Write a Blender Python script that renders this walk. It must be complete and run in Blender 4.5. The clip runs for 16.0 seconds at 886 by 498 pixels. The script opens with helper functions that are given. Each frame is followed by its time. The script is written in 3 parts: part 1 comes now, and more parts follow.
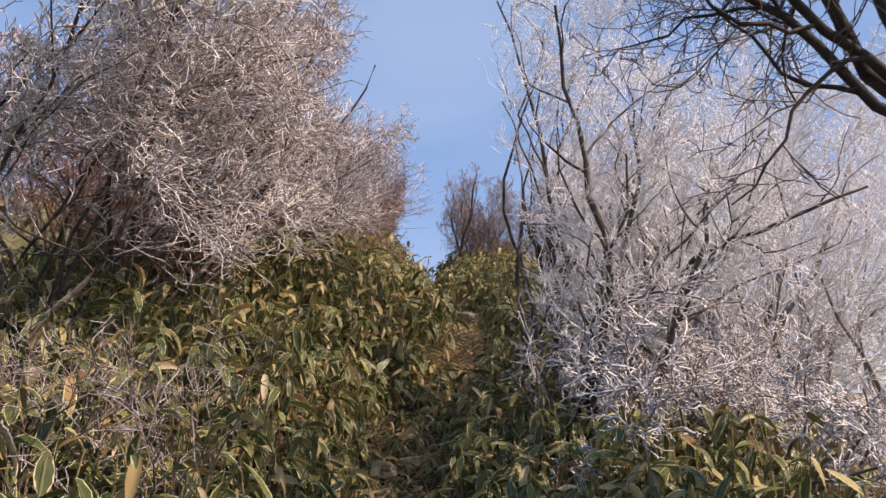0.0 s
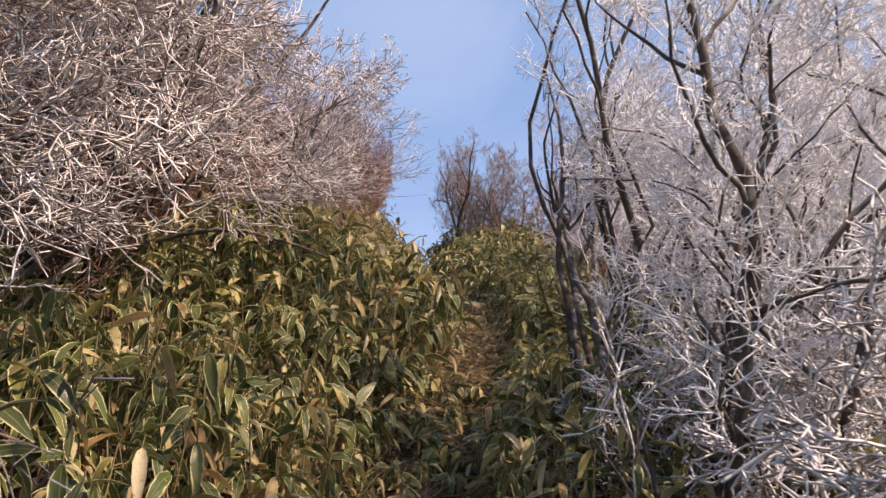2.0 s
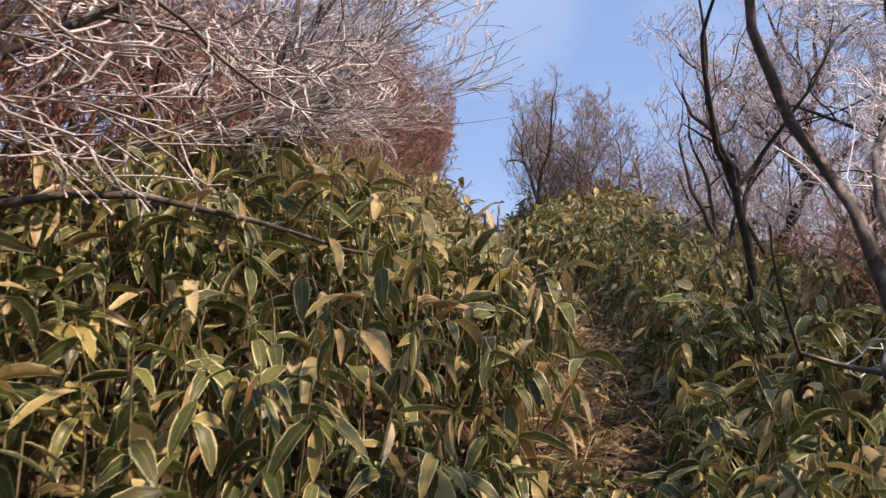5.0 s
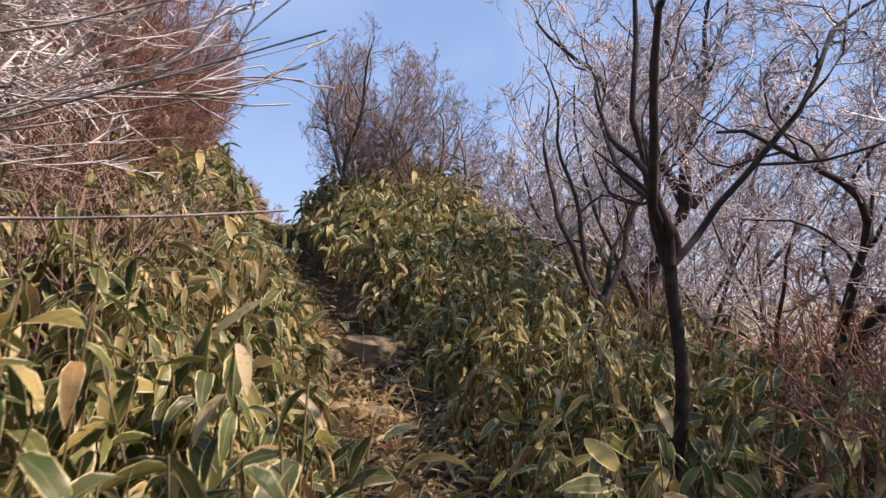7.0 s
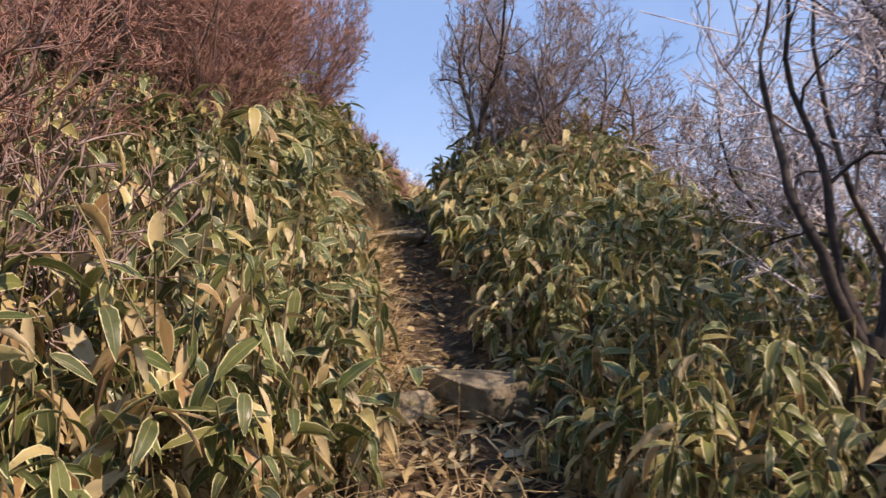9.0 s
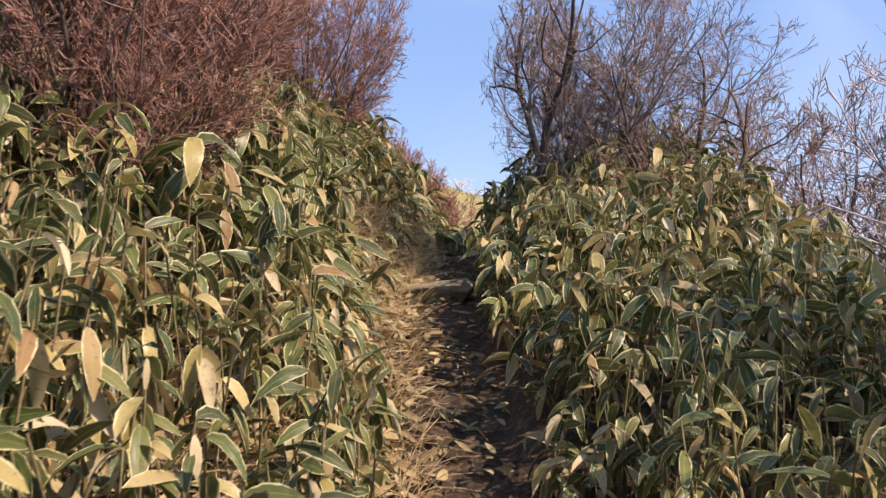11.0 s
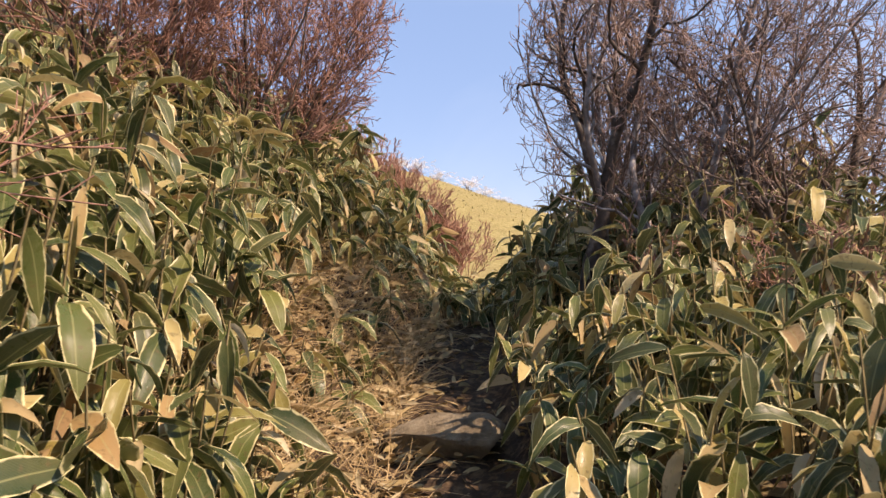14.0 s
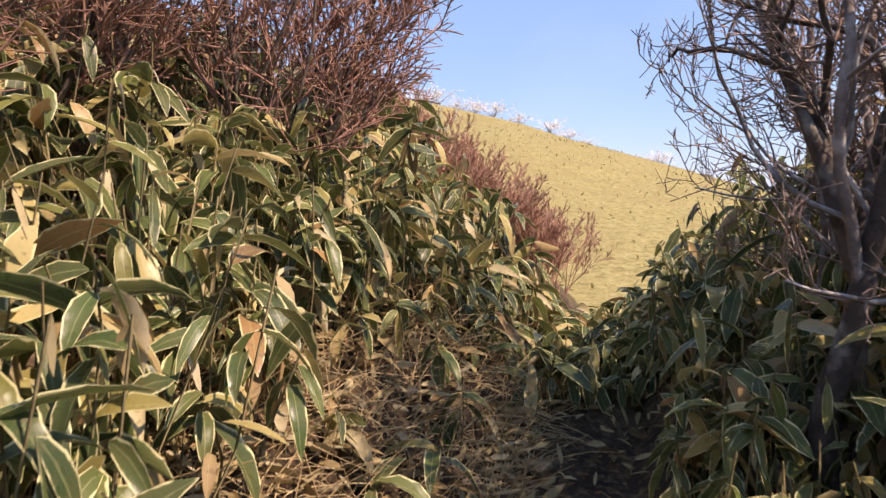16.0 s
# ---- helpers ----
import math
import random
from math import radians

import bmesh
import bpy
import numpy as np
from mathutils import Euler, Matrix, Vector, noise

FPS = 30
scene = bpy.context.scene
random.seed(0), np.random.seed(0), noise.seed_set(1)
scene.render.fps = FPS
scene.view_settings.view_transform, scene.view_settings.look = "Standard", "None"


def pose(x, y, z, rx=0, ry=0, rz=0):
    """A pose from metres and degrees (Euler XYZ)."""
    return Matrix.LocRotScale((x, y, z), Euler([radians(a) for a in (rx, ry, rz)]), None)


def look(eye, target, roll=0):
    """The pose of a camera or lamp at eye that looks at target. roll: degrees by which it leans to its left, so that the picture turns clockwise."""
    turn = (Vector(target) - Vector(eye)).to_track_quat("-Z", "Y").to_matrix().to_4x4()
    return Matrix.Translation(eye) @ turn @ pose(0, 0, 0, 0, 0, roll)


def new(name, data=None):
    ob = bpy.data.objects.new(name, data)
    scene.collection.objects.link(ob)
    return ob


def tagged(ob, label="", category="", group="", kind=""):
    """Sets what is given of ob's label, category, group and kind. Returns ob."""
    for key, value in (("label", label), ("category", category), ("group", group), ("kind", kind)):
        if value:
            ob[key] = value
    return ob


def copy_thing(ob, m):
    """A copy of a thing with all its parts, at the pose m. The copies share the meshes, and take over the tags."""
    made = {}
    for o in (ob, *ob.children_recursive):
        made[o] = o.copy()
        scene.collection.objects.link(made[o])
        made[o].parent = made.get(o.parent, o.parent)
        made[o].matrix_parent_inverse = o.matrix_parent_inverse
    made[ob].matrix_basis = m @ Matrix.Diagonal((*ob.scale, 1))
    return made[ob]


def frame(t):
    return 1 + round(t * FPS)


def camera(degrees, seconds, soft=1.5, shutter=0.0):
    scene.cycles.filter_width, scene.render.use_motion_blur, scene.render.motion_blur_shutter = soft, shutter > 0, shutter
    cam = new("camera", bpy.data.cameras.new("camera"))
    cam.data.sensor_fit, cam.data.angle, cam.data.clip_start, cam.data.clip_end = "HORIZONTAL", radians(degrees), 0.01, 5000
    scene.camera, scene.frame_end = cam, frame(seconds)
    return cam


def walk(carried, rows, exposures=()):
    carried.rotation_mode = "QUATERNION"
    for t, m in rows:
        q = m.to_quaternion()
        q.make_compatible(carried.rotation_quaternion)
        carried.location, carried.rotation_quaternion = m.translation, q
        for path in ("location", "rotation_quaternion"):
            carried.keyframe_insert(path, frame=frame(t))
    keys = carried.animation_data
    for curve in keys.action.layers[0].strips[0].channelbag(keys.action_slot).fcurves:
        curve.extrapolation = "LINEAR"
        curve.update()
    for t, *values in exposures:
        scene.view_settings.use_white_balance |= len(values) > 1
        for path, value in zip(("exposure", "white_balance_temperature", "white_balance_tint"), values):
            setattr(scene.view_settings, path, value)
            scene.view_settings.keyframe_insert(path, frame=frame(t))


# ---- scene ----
cam = camera(59.3, 16.0, soft=1.5, shutter=0.2)
# ---- camera and walk ----
PATH = [
    (0.0, -0.25, -4.742, -0.705, 99.3, -2.26, -5.32),
    (0.5, -0.282, -4.462, -0.639, 98.28, -3.49, -4.6),
    (1.0, -0.344, -4.012, -0.659, 99.78, -3.85, -7.3),
    (1.5, -0.261, -3.503, -0.608, 100.04, -2.43, -9.2),
    (2.0, -0.186, -3.05, -0.485, 98.03, -0.84, -5.9),
    (2.5, -0.209, -2.733, -0.468, 97.95, -1.35, -4.05),
    (3.0, -0.17, -2.371, -0.381, 97.83, -2.53, -3.64),
    (3.5, -0.179, -2.069, -0.331, 96.24, -1.45, -1.54),
    (6.0, 0.027, 0.18, 0.111, 95.7, 1.94, -2.22),
    (6.5, 0.051, 0.551, 0.306, 91.68, -0.38, -9.54),
    (7.0, 0.133, 0.941, 0.478, 92.15, -1.73, -15.58),
    (7.5, 0.37, 1.36, 0.557, 91.84, -1.1, -14.28),
    (8.0, 0.521, 1.741, 0.588, 91.68, -3.3, -11.69),
    (8.5, 0.585, 2.069, 0.675, 90.72, -4.17, -9.91),
    (9.0, 0.628, 2.363, 0.636, 89.29, -1.79, -3.0),
    (9.5, 0.708, 2.673, 0.735, 88.42, -1.38, 2.72),
    (10.0, 0.674, 2.948, 0.826, 89.27, -1.45, 1.29),
    (12.5, 0.812, 4.747, 1.059, 89.99, -0.95, 1.98),
    (13.0, 0.697, 4.959, 1.166, 91.14, -0.68, 3.44),
    (13.5, 0.619, 5.231, 1.274, 91.19, -1.52, 1.69),
    (14.0, 0.688, 5.552, 1.306, 89.29, -0.76, 2.01),
    (14.5, 0.682, 5.878, 1.358, 87.58, -2.21, 4.11),
    (15.0, 0.624, 6.225, 1.568, 85.72, -2.79, 5.22),
    (15.5, 0.634, 6.611, 1.621, 84.45, -0.5, 7.32),
    (16.0, 0.576, 6.989, 1.683, 84.96, 0.72, 7.92),
]
walk(cam, [(t, pose(x, y, z, rx, ry, rz)) for t, x, y, z, rx, ry, rz in PATH],
     [(0.0, 0.4, 7600, 25), (1.5, 0.5, 7800, 26), (3.0, 0.64, 8100, 27), (6.5, 0.54, 7650, 27), (8.0, 0.60, 7600, 27), (10.0, 0.55, 7250, 26), (12.5, 0.88, 7600, 27), (13.5, 0.7, 8200, 28), (14.5, 0.68, 8100, 28), (16.0, 0.74, 7600, 28)])

# ---- world and sun ----
SUN_ELEVATION, SUN_AZIMUTH = radians(48), radians(116)   # azimuth clockwise from +y
world = bpy.data.worlds.new("world")
scene.world = world
world.use_nodes = True
wn = world.node_tree.nodes
sky = wn.new("ShaderNodeTexSky")
sky.sky_type, sky.sun_disc = "NISHITA", False
sky.sun_elevation, sky.sun_rotation = SUN_ELEVATION, SUN_AZIMUTH
sky.altitude, sky.air_density, sky.dust_density, sky.ozone_density = 2000, 1.0, 0.0, 2.0
wn["Background"].inputs["Strength"].default_value = 0.15
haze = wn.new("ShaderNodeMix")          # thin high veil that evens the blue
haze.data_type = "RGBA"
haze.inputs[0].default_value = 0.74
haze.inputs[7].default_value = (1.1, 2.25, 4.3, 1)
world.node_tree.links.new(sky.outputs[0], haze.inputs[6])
wisp = wn.new("ShaderNodeTexNoise")     # faint drifting cirrus
wisp.inputs["Scale"].default_value, wisp.inputs["Detail"].default_value, wisp.inputs["Distortion"].default_value = 3.2, 5.0, 0.6
wisp_fac = wn.new("ShaderNodeMapRange")
wisp_fac.inputs["From Min"].default_value, wisp_fac.inputs["From Max"].default_value = 0.45, 0.8
wisp_fac.inputs["To Max"].default_value = 0.35
veil = wn.new("ShaderNodeMix")
veil.data_type = "RGBA"
veil.inputs[7].default_value = (3.2, 4.3, 5.6, 1)
world.node_tree.links.new(wn.new("ShaderNodeTexCoord").outputs["Generated"], wisp.inputs["Vector"])
world.node_tree.links.new(wisp.outputs["Fac"], wisp_fac.inputs["Value"])
world.node_tree.links.new(wisp_fac.outputs[0], veil.inputs[0])
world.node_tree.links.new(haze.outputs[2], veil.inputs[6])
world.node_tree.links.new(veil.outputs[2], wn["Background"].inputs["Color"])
sun_data = bpy.data.lights.new("sun", "SUN")
sun_data.energy, sun_data.angle, sun_data.color = 4.2, radians(0.55), (1.0, 0.90, 0.77)
sun = new("sun", sun_data)
sun_way = Vector((math.sin(SUN_AZIMUTH) * math.cos(SUN_ELEVATION), math.cos(SUN_AZIMUTH) * math.cos(SUN_ELEVATION), math.sin(SUN_ELEVATION)))
sun.matrix_world = look(sun_way * 50, (0, 0, 0))


# ---- materials ----
class Nodes:
    """A small builder for node materials."""

    def __init__(self, name):
        self.mat = bpy.data.materials.new(name)
        self.mat.use_nodes = True
        self.tree = self.mat.node_tree
        self.bsdf = self.tree.nodes["Principled BSDF"]
        self.out = self.tree.nodes["Material Output"]

    def add(self, kind, **values):
        node = self.tree.nodes.new(kind)
        for key, value in values.items():
            setattr(node, key, value)
        return node

    def link(self, a, b):
        self.tree.links.new(a, b)

    def position(self):
        return self.add("ShaderNodeNewGeometry").outputs["Position"]

    def noise(self, scale, detail=4, vector=None, rough=0.55):
        node = self.add("ShaderNodeTexNoise")
        node.inputs["Scale"].default_value = scale
        node.inputs["Detail"].default_value = detail
        node.inputs["Roughness"].default_value = rough
        self.link(vector or self.position(), node.inputs["Vector"])
        return node.outputs["Fac"]

    def ramp(self, fac, stops, mode="LINEAR"):
        node = self.add("ShaderNodeValToRGB")
        node.color_ramp.interpolation = mode
        el = node.color_ramp.elements
        while len(el) < len(stops):
            el.new(0.5)
        for e, (p, c) in zip(el, stops):
            e.position = p
            e.color = (*c, 1) if not isinstance(c, (int, float)) else (c, c, c, 1)
        self.link(fac, node.inputs[0])
        return node.outputs["Color"]

    def mix(self, fac, a, b, blend="MIX"):
        node = self.add("ShaderNodeMix", data_type="RGBA", blend_type=blend)
        for value, slot in ((fac, node.inputs[0]), (a, node.inputs[6]), (b, node.inputs[7])):
            if isinstance(value, (int, float)):
                slot.default_value = value
            elif isinstance(value, tuple):
                slot.default_value = (*value, 1)
            else:
                self.link(value, slot)
        return node.outputs[2]

    def math(self, op, a, b=0.0):
        node = self.add("ShaderNodeMath", operation=op)
        for value, slot in zip((a, b), node.inputs):
            if isinstance(value, (int, float)):
                slot.default_value = value
            else:
                self.link(value, slot)
        return node.outputs[0]

    def bump(self, height, strength=0.4, distance=0.01):
        node = self.add("ShaderNodeBump")
        node.inputs["Strength"].default_value, node.inputs["Distance"].default_value = strength, distance
        self.link(height, node.inputs["Height"])
        self.link(node.outputs[0], self.bsdf.inputs["Normal"])

    def finish(self, color, rough=0.8, spec=0.5):
        if isinstance(color, tuple):
            self.bsdf.inputs["Base Color"].default_value = (*color, 1)
        else:
            self.link(color, self.bsdf.inputs["Base Color"])
        if isinstance(rough, (int, float)):
            self.bsdf.inputs["Roughness"].default_value = rough
        else:
            self.link(rough, self.bsdf.inputs["Roughness"])
        self.bsdf.inputs["Specular IOR Level"].default_value = spec
        return self.mat


def leaf_material(name, single, stops, margin=True, translucent=0.24, rough=0.30):
    """Bamboo leaf: blade tone by a random number, a bleached margin, a pale midrib and fine veins."""
    n = Nodes(name)
    rnd = n.add("ShaderNodeObjectInfo").outputs["Random"] if single else n.add("ShaderNodeNewGeometry").outputs["Random Per Island"]
    uv = n.add("ShaderNodeUVMap").outputs["UV"]
    sep = n.add("ShaderNodeSeparateXYZ")
    n.link(uv, sep.inputs[0])
    blade = n.ramp(rnd, stops)
    side = n.math("MULTIPLY", n.math("ABSOLUTE", n.math("SUBTRACT", sep.outputs[0], 0.5)), 2.0)
    blotch = n.noise(38, 3)
    tone = n.mix(n.ramp(n.noise(9, 3), ((0.35, 0.0), (0.7, 1.0))), blade, n.mix(0.3, blade, (0.30, 0.24, 0.09)))
    tone = n.mix(n.ramp(n.noise(75, 4), ((0.58, 0.0), (0.68, 0.55))), tone, (0.13, 0.08, 0.035))
    veins = n.add("ShaderNodeTexWave", wave_type="BANDS", bands_direction="X")
    veins.inputs["Scale"].default_value, veins.inputs["Distortion"].default_value = 9.0, 0.3
    n.link(uv, veins.inputs["Vector"])
    tone = n.mix(n.math("MULTIPLY", veins.outputs["Fac"], 0.22), tone, n.mix(0.55, tone, (0.5, 0.5, 0.25)))
    if margin:
        edge = n.math("ADD", side, n.math("MULTIPLY", n.math("SUBTRACT", blotch, 0.5), 0.55))
        tip = n.math("MULTIPLY", n.math("SUBTRACT", sep.outputs[1], 0.86), 2.2)
        edge = n.math("MAXIMUM", edge, n.math("ADD", n.math("MULTIPLY", tip, 1.0), 0.6))
        rim = n.ramp(edge, ((0.82, 0.0), (0.93, 1.0)))
        tone = n.mix(rim, tone, (0.74, 0.68, 0.36))
    ribs = n.ramp(side, ((0.0, 1.0), (0.09, 0.0)))
    tone = n.mix(n.math("MULTIPLY", ribs, 0.5), tone, (0.45, 0.45, 0.2))
    n.bump(veins.outputs["Fac"], 0.25, 0.002)
    n.finish(tone, n.ramp(blotch, ((0.3, rough - 0.06), (0.7, rough + 0.12))), 0.38)
    tr = n.add("ShaderNodeBsdfTranslucent")
    n.link(tone, tr.inputs["Color"])
    sh = n.add("ShaderNodeMixShader")
    sh.inputs[0].default_value = translucent
    n.link(n.bsdf.outputs[0], sh.inputs[1])
    n.link(tr.outputs[0], sh.inputs[2])
    n.link(sh.outputs[0], n.out.inputs["Surface"])
    return n.mat


LEAF_STOPS = ((0.0, (0.016, 0.042, 0.013)), (0.35, (0.032, 0.072, 0.018)), (0.62, (0.070, 0.118, 0.024)), (0.76, (0.15, 0.17, 0.04)),
              (0.84, (0.42, 0.33, 0.10)), (0.92, (0.60, 0.48, 0.22)), (0.97, (0.38, 0.20, 0.08)), (1.0, (0.22, 0.12, 0.055)))
DRY_STOPS = ((0.0, (0.20, 0.12, 0.055)), (0.4, (0.38, 0.27, 0.13)), (0.75, (0.52, 0.41, 0.22)), (1.0, (0.14, 0.085, 0.045)))
leaf_single = leaf_material("bamboo_leaf_single", True, LEAF_STOPS)
leaf_many = leaf_material("bamboo_leaf", False, LEAF_STOPS)
leaf_dead = leaf_material("dead_bamboo_leaf", False, ((0.0, (0.24, 0.13, 0.06)), (0.35, (0.44, 0.31, 0.15)), (0.7, (0.62, 0.51, 0.30)), (1.0, (0.70, 0.61, 0.42))), margin=False, translucent=0.25, rough=0.6)
leaf_dry = leaf_material("dry_leaf", False, DRY_STOPS, margin=False, translucent=0.15, rough=0.7)


def bark_material(name, low, high, frost=0.0, frost_color=(0.78, 0.78, 0.80), scale=30, patchy=0.35):
    """Bark with grain and lichen; frost is the share of the surface under rime."""
    n = Nodes(name)
    rnd = n.add("ShaderNodeNewGeometry").outputs["Random Per Island"]
    tone = n.mix(n.ramp(n.noise(scale, 5), ((0.3, 0.0), (0.7, 1.0))), low, high)
    tone = n.mix(n.math("MULTIPLY", rnd, patchy), tone, n.mix(0.5, tone, high))
    if frost:
        sep = n.add("ShaderNodeSeparateXYZ")
        n.link(n.add("ShaderNodeNewGeometry").outputs["Normal"], sep.inputs[0])
        amount = n.math("ADD", n.noise(14, 3), n.math("MULTIPLY", sep.outputs[2], 0.18))
        amount = n.math("ADD", amount, n.math("MULTIPLY", n.math("SUBTRACT", rnd, 0.5), 0.3))
        edge = 1.0 - frost
        tone = n.mix(n.ramp(amount, ((max(edge - 0.18, 0), 0.0), (min(edge + 0.12, 1), 1.0))), tone, frost_color)
    n.bump(n.noise(scale * 2.2, 4), 0.6, 0.006)
    return n.finish(tone, 0.85, 0.3)


bark_dark = bark_material("dark_bark", (0.036, 0.028, 0.023), (0.12, 0.095, 0.08), 0.24, (0.42, 0.41, 0.38))
bark_black = bark_material("black_bark", (0.02, 0.016, 0.014), (0.065, 0.052, 0.045), 0.1, (0.2, 0.19, 0.18))
bark_grey = bark_material("grey_bark", (0.10, 0.08, 0.07), (0.25, 0.21, 0.19), 0.35, (0.6, 0.58, 0.57))
twig_frost = bark_material("frosted_twig", (0.20, 0.155, 0.14), (0.42, 0.35, 0.33), 0.54, (0.74, 0.715, 0.71))
twig_rime = bark_material("rimed_twig", (0.32, 0.265, 0.25), (0.53, 0.475, 0.465), 0.72, (0.86, 0.855, 0.87))
twig_pale = bark_material("pale_twig", (0.12, 0.085, 0.072), (0.29, 0.225, 0.195), 0.32, (0.58, 0.54, 0.53))
twig_grey = bark_material("grey_twig", (0.18, 0.135, 0.12), (0.39, 0.315, 0.29), 0.54, (0.80, 0.75, 0.74))
twig_lilac = bark_material("lilac_twig", (0.16, 0.12, 0.115), (0.38, 0.31, 0.30), 0.45, (0.66, 0.61, 0.62))
twig_dark = bark_material("dark_twig", (0.05, 0.04, 0.036), (0.15, 0.122, 0.11), 0.16, (0.40, 0.38, 0.38))
bark_brown = bark_material("brown_bark", (0.06, 0.043, 0.034), (0.19, 0.145, 0.115), 0.14, (0.36, 0.32, 0.28))
twig_row = bark_material("rust_twig", (0.28, 0.13, 0.085), (0.54, 0.32, 0.23), patchy=0.6)
twig_brown = bark_material("brown_twig", (0.14, 0.088, 0.068), (0.36, 0.25, 0.20), 0.2, (0.5, 0.43, 0.40))
twig_red = bark_material("red_twig", (0.19, 0.093, 0.068), (0.45, 0.255, 0.19), patchy=0.6)
stalk = bark_material("bamboo_stalk", (0.10, 0.08, 0.035), (0.27, 0.22, 0.11), patchy=0.8)
straw = bark_material("straw", (0.34, 0.225, 0.11), (0.64, 0.49, 0.27), patchy=0.9)


def ground_material():
    n = Nodes("ground")
    sep = n.add("ShaderNodeSeparateXYZ")
    n.link(n.position(), sep.inputs[0])
    soil = n.mix(n.ramp(n.noise(3.5, 6), ((0.35, 0.0), (0.65, 1.0))), (0.03, 0.02, 0.014), (0.085, 0.058, 0.038))
    litter = n.mix(n.ramp(n.noise(26, 5, rough=0.7), ((0.48, 0.0), (0.68, 0.8))), soil, (0.24, 0.165, 0.09))
    grass = n.ramp(n.noise(6.0, 8, rough=0.85), ((0.36, (0.15, 0.125, 0.045)), (0.5, (0.31, 0.26, 0.10)), (0.64, (0.45, 0.38, 0.175))))
    grass = n.mix(n.ramp(n.noise(0.35, 6, rough=0.7), ((0.48, 0.0), (0.7, 0.65))), grass, (0.26, 0.20, 0.085))
    far = n.ramp(n.math("MULTIPLY", n.math("SUBTRACT", sep.outputs[1], 12.0), 0.1), ((0.0, 0.0), (0.5, 1.0)))
    off = n.ramp(n.math("MULTIPLY", n.math("SUBTRACT", n.math("ABSOLUTE", sep.outputs[0]), 2.2), 0.4), ((0.0, 0.0), (0.6, 1.0)))
    scrub = n.ramp(n.noise(1.7, 8, rough=0.75), ((0.3, (0.05, 0.06, 0.025)), (0.5, (0.16, 0.15, 0.06)), (0.7, (0.33, 0.26, 0.12))))
    n.bump(n.noise(40, 6, rough=0.7), 0.8, 0.02)
    return n.finish(n.mix(far, n.mix(off, litter, scrub), grass), 0.95, 0.2)


def stone_material():
    n = Nodes("stone")
    tone = n.ramp(n.noise(11, 7, rough=0.65), ((0.28, (0.13, 0.105, 0.07)), (0.5, (0.30, 0.245, 0.16)), (0.72, (0.46, 0.39, 0.265))))
    tone = n.mix(n.ramp(n.noise(5, 4), ((0.58, 0.0), (0.7, 0.7))), tone, (0.16, 0.12, 0.07))
    tone = n.mix(n.ramp(n.noise(17, 3), ((0.6, 0.0), (0.72, 0.6))), tone, (0.30, 0.30, 0.12))
    n.bump(n.noise(30, 7, rough=0.75), 1.0, 0.03)
    return n.finish(tone, 0.92, 0.25)


ground_mat, stone_mat = ground_material(), stone_material()


# ---- mesh helpers ----
def mesh_object(name, verts, faces, material, parent=None, uv=None, smooth=True):
    """One mesh from arrays: faces is (n, 3) or (n, 4)."""
    verts, faces = np.asarray(verts, np.float32), np.asarray(faces, np.int32)
    me = bpy.data.meshes.new(name)
    me.vertices.add(len(verts))
    me.vertices.foreach_set("co", verts.ravel())
    k = faces.shape[1]
    me.loops.add(faces.size)
    me.loops.foreach_set("vertex_index", faces.ravel())
    me.polygons.add(len(faces))
    me.polygons.foreach_set("loop_start", np.arange(0, faces.size, k, dtype=np.int32))
    me.update(calc_edges=True)
    me.polygons.foreach_set("use_smooth", np.full(len(faces), smooth))
    if uv is not None:
        layer = me.uv_layers.new(name="UVMap")
        layer.data.foreach_set("uv", np.asarray(uv, np.float32)[faces.ravel()].ravel())
    me.materials.append(material)
    ob = new(name, me)
    if parent is not None:
        ob.parent = parent
    return ob


def unit(v):
    return v / np.maximum(np.linalg.norm(v, axis=-1, keepdims=True), 1e-9)


def tubes(P, R, sides):
    """Tapered tubes round many polylines of equal length: P (n, k, 3), R (n, k)."""
    n, k, _ = P.shape
    T = unit(np.gradient(P, axis=1))
    ref = np.where(np.abs(T[..., 2:3]) > 0.9, np.array([1.0, 0.1, 0.0]), np.array([0.05, 0.1, 1.0]))
    A = unit(np.cross(T, ref))
    B = np.cross(T, A)
    ang = np.arange(sides) * 2 * np.pi / sides
    ring = np.cos(ang)[:, None] * A[:, :, None, :] + np.sin(ang)[:, None] * B[:, :, None, :]
    V = P[:, :, None, :] + ring * R[:, :, None, None]
    base = (np.arange(n) * k * sides)[:, None, None]
    i, j = np.arange(k - 1)[None, :, None], np.arange(sides)[None, None, :]
    a = base + i * sides + j
    b = base + i * sides + (j + 1) % sides
    F = np.stack([a, b, b + sides, a + sides], -1).reshape(-1, 4)
    return V.reshape(-1, 3), F


def joined(pieces):
    V, F, at = [], [], 0
    for v, f in pieces:
        V.append(v), F.append(f + at)
        at += len(v)
    return np.concatenate(V), np.concatenate(F)


